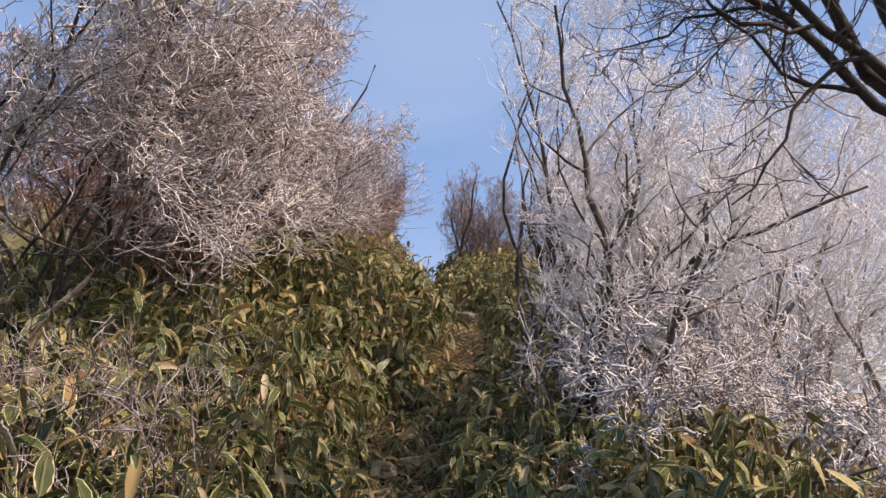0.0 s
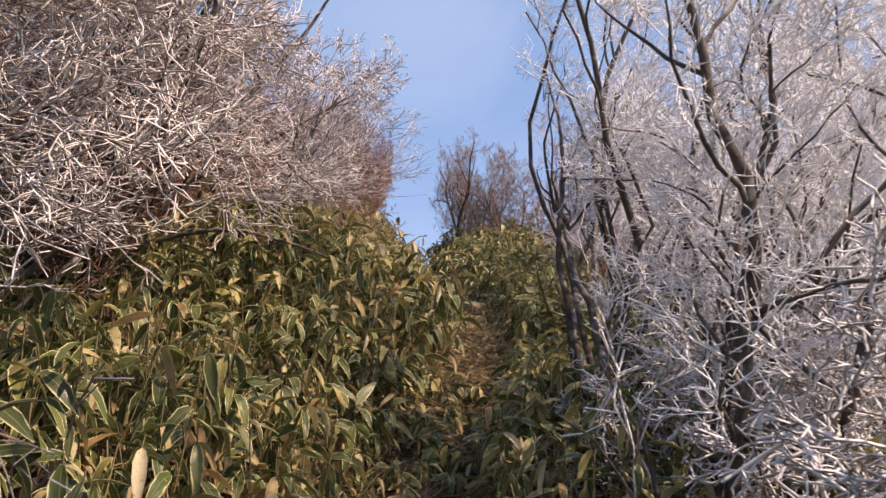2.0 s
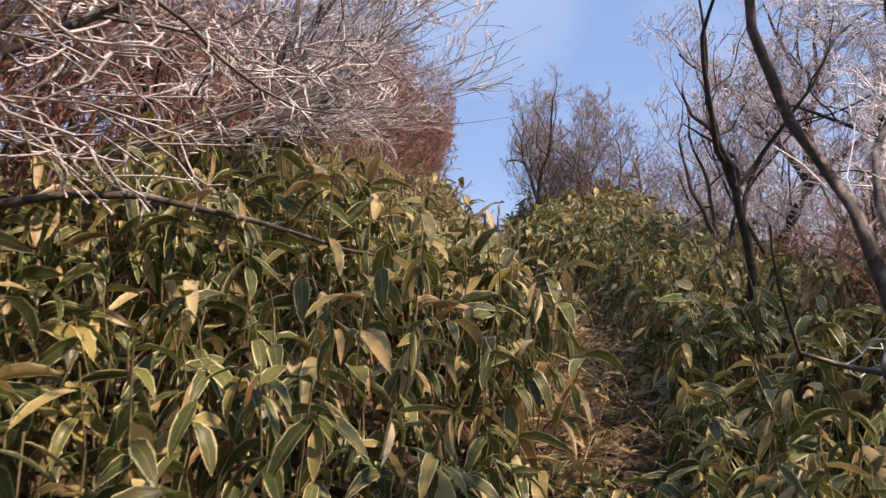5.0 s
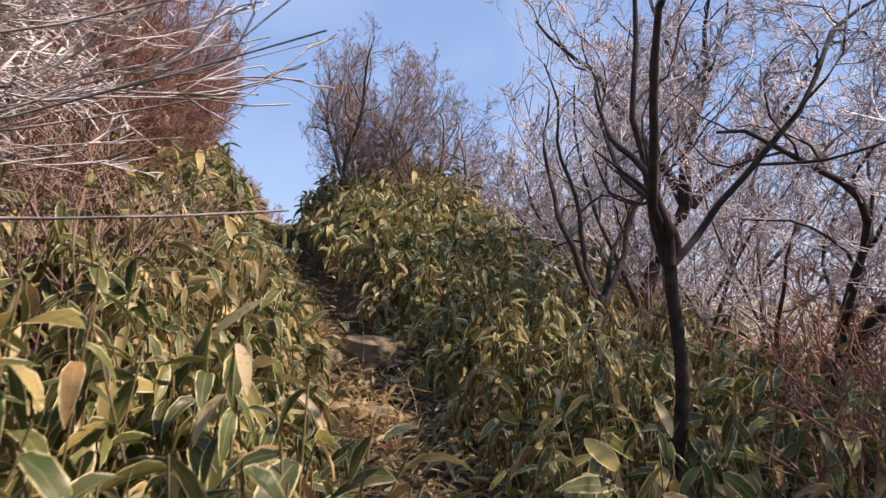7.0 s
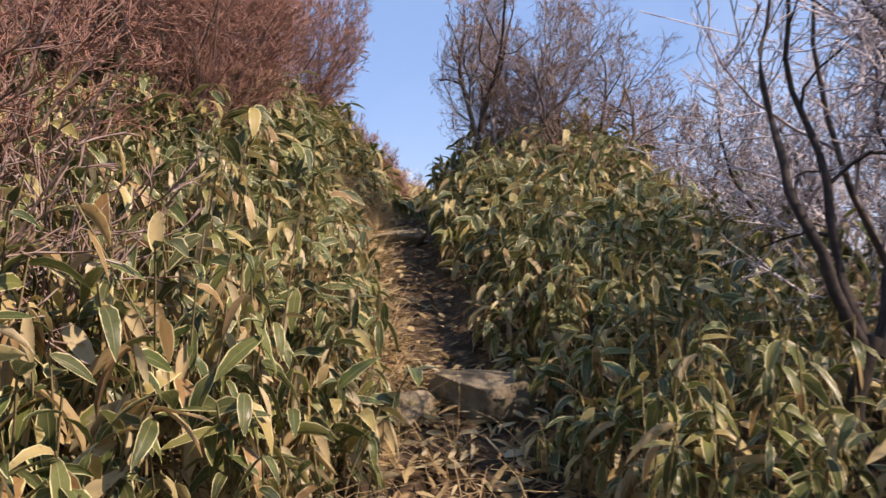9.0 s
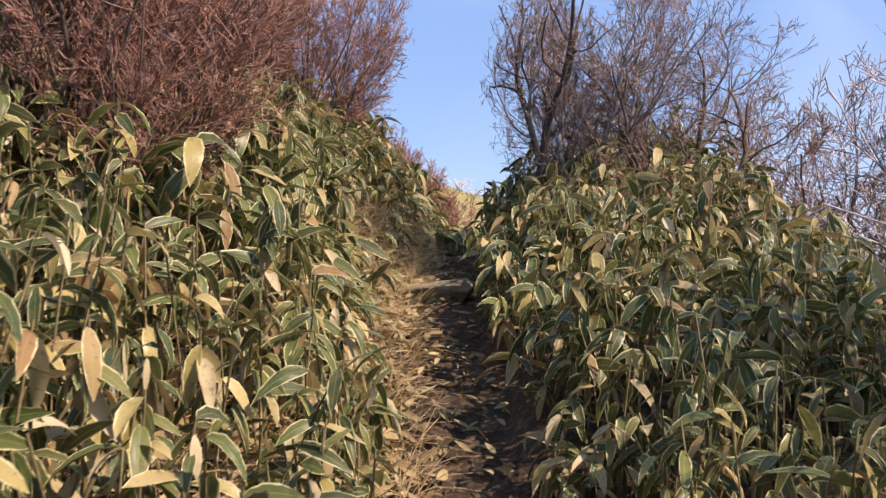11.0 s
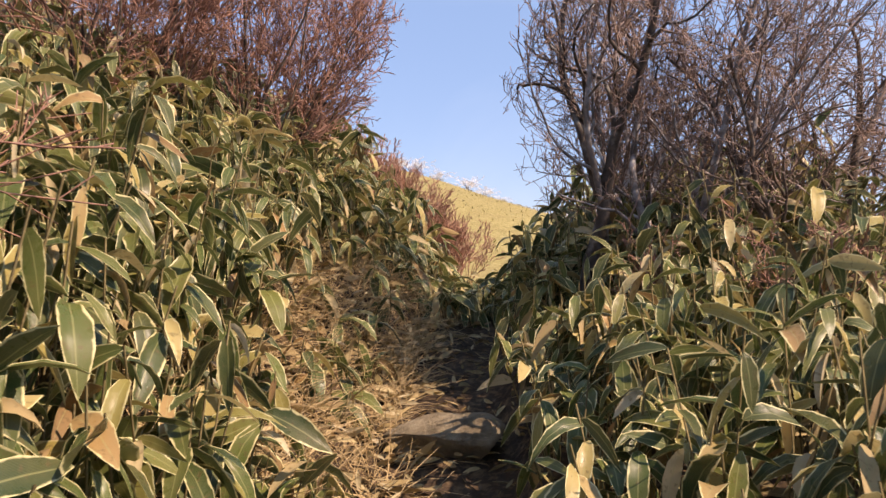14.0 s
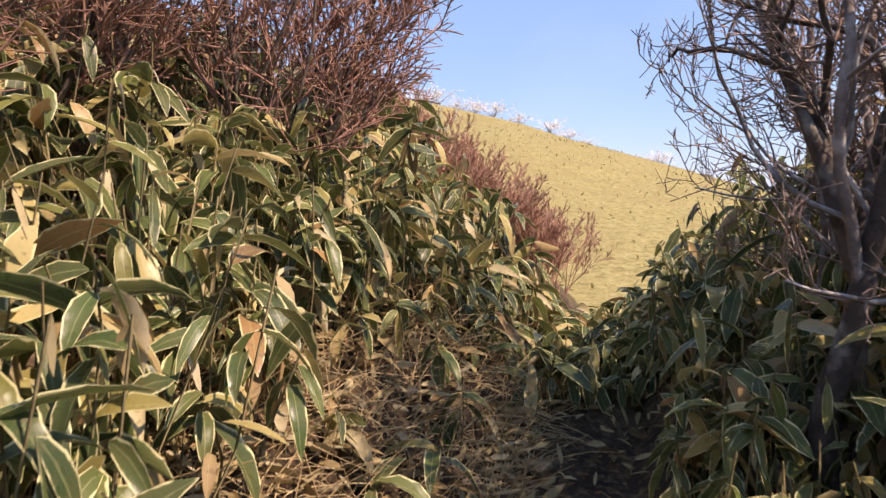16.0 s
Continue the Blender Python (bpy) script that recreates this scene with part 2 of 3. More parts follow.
# ---- the lie of the land ----
PX_Y = np.array([-12, -4.7, -2.0, 0.2, 0.9, 1.7, 2.5, 3.5, 4.75, 5.5, 7.0, 9.0, 10.5, 13.0, 20.0])
PX_X = np.array([-0.4, -0.25, -0.18, 0.02, 0.14, 0.48, 0.66, 0.78, 0.84, 0.77, 0.60, 0.54, 0.76, 1.1, 1.7])
PZ_Y = np.array([-60, -12, -4.7, -2.0, 0.2, 2.0, 3.0, 4.75, 5.5, 7.0, 9.2, 10.6, 12.0, 15.0, 22.0])
PZ_Z = np.array([-9, -3.2, -2.04, -1.65, -1.2, -0.70, -0.46, -0.13, 0.06, 0.40, 0.72, 0.92, 0.85, 0.2, -0.4])


def smooth_table(y, ys, zs):
    return sum(np.interp(y + d, ys, zs) for d in (-0.5, -0.25, 0, 0.25, 0.5)) / 5


def path_x(y):
    return smooth_table(y, PX_Y, PX_X)


def wobble(x, y, s, seed=0.0):
    """Smooth unevenness from a few waves."""
    return (np.sin(x * s * 1.3 + y * s * 0.7 + seed) + np.sin(-x * s * 0.8 + y * s * 1.6 + 1.7 + seed) + np.sin(x * s * 2.1 - y * s * 1.1 + 4.1 + seed)) / 3


def height(x, y):
    x, y = np.asarray(x, float), np.asarray(y, float)
    u = x - path_x(y)
    g = smooth_table(y, PZ_Y, PZ_Z)
    steep = np.interp(y, [-6, 0, 4, 7, 9.5, 11, 14], [0.45, 0.6, 0.65, 1.0, 1.05, 0.9, 0.8])
    cap = np.interp(y, [-6, 3, 5, 7.5, 10, 15], [0.45, 0.55, 0.75, 1.15, 1.35, 1.2])
    left = np.maximum(-u - 0.30, 0)
    bank = cap * (1 - np.exp(-steep * left / cap)) * 1.12
    right = np.maximum(u - np.interp(y, [6, 8], [0.34, 0.42]), 0)
    mound = np.interp(y, [-6, 2, 6, 8, 9.2, 11, 13], [0.10, 0.04, 0.02, 0.12, 0.40, 0.3, 0.1])
    side = mound * np.clip(right / 0.7, 0, 1) * np.clip(2.2 - right, 0.3, 1) - 0.55 * np.clip(right - 1.3, 0, 40)
    cut = np.interp(y, [4, 7], [0.05, 0.12]) * np.clip((u - 0.25) / 0.10, 0, 1) + 0.06 * np.clip((-u - 0.24) / 0.1, 0, 1)
    near = g + bank + side + cut + 0.05 * wobble(x, y, 2.1) * np.clip(np.abs(u) * 2, 0.3, 1) + 0.02 * wobble(x, y, 7.0)
    # a grassy hill across the dip
    ridge = np.interp(x, [-60, -20, -9, -1.2, 10.6, 40, 120], [13, 8.8, 6.9, 5.0, 1.2, -6, -14])
    rise = np.clip((y - 14) / 46.0, 0, 1)
    hill = -0.9 + (ridge + 0.9) * np.sin(rise * np.pi / 2) ** 1.1 - 0.25 * np.clip(y - 62, 0, 900) + 0.35 * wobble(x, y, 0.21) * rise
    blend = np.clip((y - 13.0) / 6.0, 0, 1)
    blend = blend * blend * (3 - 2 * blend)
    h = near * (1 - blend) + hill * blend
    far = np.clip((np.hypot(x, y) - 70) / 200, 0, 1)
    return h * (1 - far) + -45 * far


def build_ground():
    def axis(lo, hi, step, out):
        fine = np.arange(lo, hi + step / 2, step)
        grow = np.cumsum(step * 1.13 ** np.arange(1, 200))
        grow = grow[grow < out]
        return np.concatenate([lo - grow[::-1], fine, hi + grow])
    xs, ys = axis(-3.0, 3.2, 0.085, 2500), axis(-5.5, 11.5, 0.085, 2500)
    X, Y = np.meshgrid(xs, ys)
    V = np.stack([X, Y, height(X, Y)], -1).reshape(-1, 3)
    i, j = np.meshgrid(np.arange(len(ys) - 1), np.arange(len(xs) - 1), indexing="ij")
    a = (i * len(xs) + j).ravel()
    F = np.stack([a, a + 1, a + 1 + len(xs), a + len(xs)], -1)
    tagged(mesh_object("ground", V, F, ground_mat), "dark soil path between banks under leaf litter, straw-yellow hill beyond", "ground", kind="structure")


build_ground()


# ---- trees and shrubs ----
def grow(rng, start, way, length, radius, k, jitter, up, wind, taper=0.25):
    """Wandering polylines from arrays of starts, ways, lengths and radii."""
    n = len(start)
    P, d = np.zeros((n, k, 3)), unit(way)
    P[:, 0] = start
    step = (length / (k - 1))[:, None]
    for i in range(1, k):
        d = unit(d + rng.normal(0, jitter, (n, 3)) + np.array([0, 0, up]) + wind)
        P[:, i] = P[:, i - 1] + d * step
    return P, radius[:, None] * np.linspace(1, taper, k)


def offshoots(rng, P, R, length, count, spread, ratio, lo=0.2, thin=0.55):
    """Starts, ways, lengths and radii of the next order of branches."""
    n, k, _ = P.shape
    who = np.repeat(np.arange(n), count)
    t = lo + (1 - lo) * (np.tile(np.arange(count), n) + rng.random(n * count)) / count
    t = np.clip(t, 0, 0.98)
    i = np.minimum((t * (k - 1)).astype(int), k - 2)
    f = (t * (k - 1) - i)[:, None]
    start = P[who, i] * (1 - f) + P[who, i + 1] * f
    tangent = unit(P[who, i + 1] - P[who, i])
    side = unit(np.cross(tangent, rng.normal(0, 1, (n * count, 3))))
    a = np.radians(spread) * (0.6 + 0.8 * rng.random(n * count))[:, None]
    way = tangent * np.cos(a) + side * np.sin(a)
    new_length = length[who] * ratio * (1 - 0.45 * t) * (0.65 + 0.7 * rng.random(n * count))
    new_radius = np.maximum((R[who, i] * (1 - f[:, 0]) + R[who, i + 1] * f[:, 0]) * thin, 0.0013)
    return start, way, new_length, new_radius


def open_air(P, root, wide=0.0, low=-99.0, rag=0.3):
    """True for polylines that keep clear of the walked corridor."""
    x, y = P[..., 0] + root[0], P[..., 1] + root[1]
    u = x - path_x(y)
    right = np.interp(y, [0.8, 1.8, 5.0, 6.0], [0.42, 0.58, 0.58, 0.42])
    high = P[..., 2] + root[2] > np.interp(y, [-4.7, 0.2, 7.0], [-0.7, 0.11, 1.68]) + 0.6
    right = right - 0.22 * (high & (y < 1.6))                     # crowns lean in above head height
    ragged = rag * np.abs(np.sin(P[:, -1, 2] * 37 + P[:, -1, 1] * 53))[:, None]
    shut = (u > -0.34 - wide - ragged * 0.5) & (u < right + wide + ragged) & (y > -7) & (y < 7.9)
    shut |= (x > 0.3) & (x < 0.82) & (y >= 7.9) & (y < 10.5)      # the gap over the crest
    return ~(shut | (P[..., 2] + root[2] < low)).any(axis=1)


def tree(name, seed, at, stems, tall, thick, label, limbs=7, twigs=5, sprays=4, lean=(0, 0), flare=0.5, up=0.06, wind=(0, 0, 0),
         bark=None, twig=None, spread=42, twig_radius=0.0022, jitter=0.13, category="tree", ratio=0.5, base_lift=0.0, fine=0, near=True, bare=0.22, trunk=None, clear=0.0, low=-99.0, ring=0.0, fine_ratio=0.75, bend=0.16):
    """A many-stemmed tree: stem parts, a limb part on each stem, and its twigs as crown."""
    rng = np.random.default_rng(seed)
    x, y = at
    z = float(height(x, y)) - 0.06 + base_lift
    root = new(name)
    root.location = (x, y, z)
    ang = rng.random() * 6.28 + np.arange(stems) * 2.4
    way = np.stack([np.cos(ang) * flare + lean[0], np.sin(ang) * flare + lean[1], np.ones(stems)], -1)
    way += rng.normal(0, 0.12, way.shape)
    start = np.stack([np.cos(ang), np.sin(ang), 0 * ang], -1) * (thick * (0.9 if stems > 1 else 0) + ring * np.sqrt(rng.random((stems, 1))))
    if trunk:
        high, lean_x, lean_y = trunk
        f = np.linspace(0, 1, 10)
        core = np.stack([lean_x * f + 0.03 * np.sin(f * 7 + seed), lean_y * f + 0.02 * np.sin(f * 5), high * f], -1)[None]
        mesh_object("trunk", *tubes(core, thick * (1.15 - 0.3 * f + 0.25 * np.exp(-f * 9))[None], 10), bark, root)
        start = start * 0.5 + core[0, -1] - np.array([0, 0, 0.05])
        thick *= 0.72
    length = tall * (0.75 + 0.35 * rng.random(stems))
    radius = thick * (0.7 + 0.45 * rng.random(stems))
    wind = np.array(wind)
    P0, R0 = grow(rng, start, way, length, radius, 14 if near else 9, bend, up, wind * 0.5, 0.22)
    R0[:, 0] *= 1.0 if trunk else 1.3
    shut = ~open_air(P0, root.location, min(clear, 0), rag=0.0)
    if clear >= 0:
        P0[shut, :, 0] = 2 * P0[shut, :1, 0] - P0[shut, :, 0]
    for _ in range(12):
        shut = ~open_air(P0, root.location, min(clear, 0), rag=0.0)
        P0[shut] = P0[shut, :1] + (P0[shut] - P0[shut, :1]) * 0.9
    P1, R1 = grow(rng, *offshoots(rng, P0, R0, length, limbs, spread, ratio, bare), 9 if near else 6, jitter * 1.2, up, wind, 0.3)
    home = np.repeat(np.arange(stems), limbs)
    keep = open_air(P1, root.location, min(clear, 0), low)
    P1, R1, home = P1[keep], R1[keep], home[keep]
    L1 = np.linalg.norm(np.diff(P1, axis=1), axis=-1).sum(1)
    s2 = offshoots(rng, P1, R1, L1, twigs, spread, 0.55, 0.15)
    P2, R2 = grow(rng, *s2, 5 if near else 3, jitter * 1.4, up * 1.3, wind * 1.3, 0.4)
    keep = open_air(P2, root.location, clear, low)
    P2, R2, L2 = P2[keep], R2[keep], s2[2][keep]
    s3 = offshoots(rng, P2, R2, L2, sprays, spread * 0.9, 0.6, 0.1, 0.7)
    P3, R3 = grow(rng, *s3, 4 if near else 2, jitter * 1.7, up * 1.5, wind * 1.5, 0.5)
    keep = open_air(P3, root.location, clear, low)
    P3, R3, L3 = P3[keep], R3[keep], s3[2][keep]
    P2r, P3r = np.maximum(R2, twig_radius * 1.25), np.maximum(R3, twig_radius)
    pieces = [tubes(P2, P2r, 3), tubes(P3, P3r, 3)]
    for i in range(stems):
        stem = mesh_object("stem", *tubes(P0[i:i + 1], R0[i:i + 1], 8 if near else 6), bark, root)
        if near:
            for j in np.flatnonzero(home == i):
                mesh_object("limb", *tubes(P1[j:j + 1], R1[j:j + 1], 5), bark, stem)
    if not near:
        pieces.append(tubes(P1, R1, 4))
    if fine:
        s4 = offshoots(rng, P3, R3, L3, fine, spread * 0.9, fine_ratio, 0.1, 0.8)
        P4, R4 = grow(rng, *s4, 3 if near else 2, jitter * 2.0, up, wind, 0.6)
        keep = open_air(P4, root.location, clear, low)
        pieces.append(tubes(P4[keep], np.maximum(R4[keep], twig_radius * 0.85), 3))
    mesh_object("crown", *joined(pieces), twig, root)
    return tagged(root, label, category)


def copies(ob, rng, spots, lift=-0.06, size=(0.85, 1.2)):
    """Copies of a tree at spots of the plan, turned and sized by chance."""
    for x, y in spots:
        m = pose(x, y, float(height(x, y)) + lift, 0, 0, rng.uniform(0, 360)) @ Matrix.Scale(rng.uniform(*size), 4)
        copy_thing(ob, m)


FROST = "bare tree with dark stems and twigs white with rime"
chance = np.random.default_rng(77)
# frosted trees on the open side of the path, first stretch
SHRUB = "low shrub thick with white rime over dark stems"
tree("frosted_tree", 11, (0.92, 0.45), 10, 3.0, 0.028, FROST, ring=0.12, bare=0.34, limbs=9, twigs=7, sprays=6, fine=4, flare=0.36, lean=(0.34, 0), up=0.07, spread=34, twig_radius=0.0018, bark=bark_dark, twig=twig_rime, ratio=0.4, jitter=0.25, bend=0.2)
tree("frosted_tree", 12, (0.76, -0.5), 8, 2.5, 0.032, FROST, ring=0.14, bare=0.3, limbs=9, twigs=6, sprays=6, fine=3, flare=0.32, lean=(0.5, 0.1), up=0.06, bark=bark_dark, twig=twig_rime, ratio=0.4, jitter=0.2, twig_radius=0.002, bend=0.2)
tree("frosted_tree", 13, (2.5, 1.3), 8, 3.2, 0.04, "spreading tree entirely white with rime against the sky", limbs=8, twigs=6, sprays=6, fine=4, flare=0.5, lean=(0.3, 0), up=0.05, bark=bark_grey, twig=twig_rime, ratio=0.5, near=False, jitter=0.2)
rimed = tree("frosted_shrub", 14, (1.42, -1.05), 14, 1.2, 0.013, SHRUB, ring=0.15, limbs=7, twigs=5, sprays=6, fine=1, bare=0.55, flare=1.0, lean=(0.2, 0), up=0.02, bark=bark_brown, twig=twig_frost, twig_radius=0.0034, category="shrub", jitter=0.26, spread=50, fine_ratio=0.5)
tree("frosted_shrub", 15, (1.0, -0.75), 13, 0.9, 0.012, SHRUB, ring=0.12, limbs=6, twigs=5, sprays=5, fine=3, bare=0.5, flare=0.8, up=0.02, bark=bark_brown, twig=twig_frost, twig_radius=0.0032, category="shrub", near=False, jitter=0.26, spread=50, fine_ratio=0.5)
for x, y, turn, size in ((2.0, -0.5, 100, 1.0), (1.4, 0.35, 215, 0.75), (1.5, -0.25, 20, 0.75)):
    copy_thing(rimed, pose(x, y, float(height(x, y)) - 0.06, 0, 0, turn) @ Matrix.Scale(size, 4))
tree("bare_shrub", 17, (1.7, -1.3), 16, 0.9, 0.011, "tangle of bare brown branches spreading low over bamboo", limbs=5, twigs=4, sprays=3, flare=2.2, up=0.0, bark=twig_brown, twig=twig_brown, category="shrub", near=False, jitter=0.2, bare=0.1)
tree("bare_shrub", 18, (1.25, -0.2), 14, 0.8, 0.010, "tangle of bare brown branches under a frosted shrub", limbs=5, twigs=4, sprays=3, flare=1.6, up=0.0, bark=twig_brown, twig=twig_brown, category="shrub", near=False, jitter=0.2, bare=0.1)
tree("leafless_tree", 16, (1.95, -2.45), 8, 2.2, 0.05, "old bare tree with crooked dark limbs", trunk=(1.95, 0.0, 0.0), limbs=8, twigs=6, sprays=5, fine=1, flare=0.6, lean=(-0.5, 0.1), up=0.05, bare=0.3, ratio=0.42, spread=50, bark=bark_black, twig=twig_dark, jitter=0.22, bend=0.24)
hung = tree("frosted_shrub", 19, (-0.95, -2.3), 9, 0.85, 0.007, "low spreading shrub with grey rime-dusted twigs over the bamboo", limbs=5, twigs=4, sprays=4, bare=0.4, flare=0.7, up=0.02, bark=bark_dark, twig=twig_pale, category="shrub", near=False, jitter=0.24, twig_radius=0.0014, spread=46)
for x, y, turn in ((-1.25, -1.9, 70), (-1.55, -2.4, 250)):
    copy_thing(hung, pose(x, y, float(height(x, y)) - 0.06, 0, 0, turn))
# trees of the second stretch
tree("bare_tree", 23, (1.53, 3.12), 6, 1.5, 0.023, "dark-stemmed bare tree forking above the bamboo", trunk=(1.02, -0.08, -0.08), bare=0.2, clear=-0.12, limbs=8, twigs=6, sprays=6, fine=3, flare=0.32, lean=(0.2, 0.14), up=0.11, bark=bark_black, twig=twig_lilac, jitter=0.25, bend=0.2, twig_radius=0.002)
tree("bare_tree", 24, (1.95, 3.4), 4, 1.5, 0.035, "dark bare tree leaning out over the slope", trunk=(0.6, 0.5, 0.05), bare=0.25, clear=0.2, limbs=7, twigs=7, sprays=6, fine=4, flare=0.4, lean=(0.75, 0.1), up=0.04, bark=bark_black, twig=twig_lilac, jitter=0.22, twig_radius=0.0022)
tree("bare_tree", 25, (1.85, 4.3), 4, 1.5, 0.026, "slender bare tree with dark crooked limbs", trunk=(0.6, 0.0, 0.05), clear=0.2, limbs=7, twigs=6, sprays=6, fine=3, flare=0.5, lean=(0.0, 0.1), up=0.06, bark=bark_black, twig=twig_lilac, jitter=0.25, twig_radius=0.002)
tree("bare_tree", 26, (2.5, 5.2), 4, 1.6, 0.045, "bare tree with a leaning dark trunk on the slope", trunk=(1.0, 0.35, 0.0), limbs=7, twigs=6, sprays=5, fine=2, flare=0.4, lean=(0.15, 0.0), up=0.05, bark=bark_black, twig=twig_lilac, jitter=0.23, twig_radius=0.0017)
# the dense tree on the mound and its neighbours
tree("brown_tree", 31, (1.45, 8.95), 15, 1.75, 0.02, "dense brown bare tree on a mound of bamboo", ring=0.26, limbs=8, twigs=6, sprays=5, fine=2, flare=0.22, lean=(0.1, 0), up=0.09, bark=bark_grey, twig=twig_brown, ratio=0.4, jitter=0.16, twig_radius=0.0017)
tree("brown_tree", 33, (1.2, 8.75), 4, 1.5, 0.031, "stout dark trunk with crooked pale-barked limbs on the mound", trunk=(0.75, 0.0, 0.0), bare=0.12, limbs=7, twigs=6, sprays=5, fine=1, flare=0.28, lean=(0.0, 0.0), up=0.08, bark=bark_dark, twig=twig_brown, ratio=0.4, jitter=0.24, bend=0.12, spread=48, clear=-0.05, twig_radius=0.0017)
tree("brown_tree", 32, (2.05, 8.75), 6, 1.45, 0.026, "small sparse brown tree beside the mound", ring=0.1, limbs=8, twigs=6, sprays=5, fine=1, flare=0.4, up=0.06, bark=bark_brown, twig=twig_brown, jitter=0.2, twig_radius=0.0017)
# overhanging trees on the bank
LEANING = "rime-white bare tree leaning over the path"
tree("leaning_tree", 41, (-2.1, -1.5), 8, 3.0, 0.015, LEANING, bare=0.3, low=-0.35, limbs=10, twigs=9, sprays=7, fine=3, flare=0.3, lean=(0.5, 0.15), up=0.03, wind=(0.07, 0.01, 0), bark=bark_dark, twig=twig_grey, spread=40, jitter=0.27, ratio=0.42, twig_radius=0.0026, fine_ratio=0.55)
tree("leaning_tree", 42, (-1.8, -0.2), 8, 3.1, 0.017, LEANING, limbs=9, twigs=8, sprays=7, fine=3, flare=0.32, lean=(0.45, 0.0), bare=0.4, low=0.05, up=0.03, wind=(0.07, 0.01, 0), bark=bark_dark, twig=twig_grey, spread=40, jitter=0.26, ratio=0.42, twig_radius=0.0025, fine_ratio=0.55)
tree("leaning_tree", 43, (-1.15, 2.6), 6, 2.3, 0.026, LEANING, limbs=9, twigs=7, sprays=6, fine=3, flare=0.32, lean=(0.5, 0.1), bare=0.4, low=0.5, up=0.03, wind=(0.06, 0, 0), bark=bark_dark, twig=twig_grey, spread=36, jitter=0.24, ratio=0.45, fine_ratio=0.6)
tree("leaning_tree", 46, (-1.85, -0.8), 8, 2.9, 0.014, LEANING, bare=0.34, low=-0.2, limbs=9, twigs=8, sprays=6, fine=3, flare=0.3, lean=(0.3, 0.1), up=0.03, wind=(0.07, 0, 0), bark=bark_dark, twig=twig_grey, spread=42, jitter=0.27, ratio=0.42, twig_radius=0.0026, fine_ratio=0.55)
tree("leaning_tree", 45, (-1.75, 0.9), 8, 2.7, 0.022, LEANING, bare=0.36, low=0.3, limbs=9, twigs=7, sprays=6, fine=3, flare=0.16, lean=(0.42, 0.0), up=0.03, wind=(0.07, 0, 0), bark=bark_dark, twig=twig_grey, spread=38, jitter=0.25, ratio=0.43, twig_radius=0.0023, fine_ratio=0.6)
tree("leaning_tree", 44, (-1.5, 2.0), 10, 1.85, 0.006, "low rime-white branches sweeping over the bamboo", limbs=5, twigs=4, sprays=4, fine=1, flare=0.8, lean=(7.0, -0.6), up=0.012, bark=bark_grey, twig=twig_frost, ratio=0.4, twig_radius=0.0013, spread=22, jitter=0.12, bend=0.05, trunk=(0.72, 0.1, 0.0), clear=-0.2, low=0.42)
# red-twigged shrubs along the bank
RED = "shrub of upswept red-brown twigs on the bank"
red = tree("red_shrub", 51, (-0.55, 9.75), 20, 1.5, 0.013, RED, ring=0.1, limbs=8, twigs=7, sprays=5, flare=0.5, lean=(0.5, -0.05), up=0.08, bark=bark_brown, twig=twig_red, category="shrub", near=False, ratio=0.42, jitter=0.09, bend=0.09, twig_radius=0.0019)
red_b = tree("red_shrub", 52, (-0.75, 4.6), 14, 1.15, 0.011, RED, limbs=7, twigs=6, sprays=5, flare=0.6, lean=(0.3, 0), up=0.07, bark=twig_brown, twig=twig_red, category="shrub", near=False, ratio=0.4, jitter=0.09, bend=0.09, twig_radius=0.0018)
for ob, x, y, turn, size in ((red, -1.05, 9.1, -12, 0.95), (red, -1.9, 8.4, 20, 0.95), (red, -1.2, 6.8, -25, 1.05), (red_b, -1.3, 3.4, 15, 1.1), (red_b, -1.4, 5.6, -20, 1.25), (red, -2.2, 4.6, 10, 1.2), (red, -2.1, 2.4, -15, 1.2), (red_b, -2.0, 7.2, 30, 1.2), (red, -2.0, 0.6, 15, 1.1), (red, -0.55, 6.4, -10, 0.85), (red, -0.85, 6.6, 25, 0.85), (red_b, -0.4, 6.2, 60, 0.6), (red_b, -2.6, 1.4, 10, 1.5)):
    copy_thing(ob, pose(x, y, float(height(x, y)) - 0.06, 0, 0, turn) @ Matrix.Scale(size, 4))
# sparse red twigs reaching towards the path
thin = tree("red_shrub", 53, (-0.05, 3.9), 7, 1.05, 0.009, "thin shrub with bare red shoots beside the path", limbs=6, twigs=4, sprays=3, flare=0.5, lean=(0.35, 0), up=0.04, bark=twig_brown, twig=twig_brown, category="shrub", near=False, jitter=0.12)
for x, y, turn in ((-0.15, 3.3, 10), (-0.3, 3.7, 320), (-0.4, 4.6, 60), (-1.0, 6.3, 150)):
    copy_thing(thin, pose(x, y, float(height(x, y)) - 0.04, 0, 0, turn))
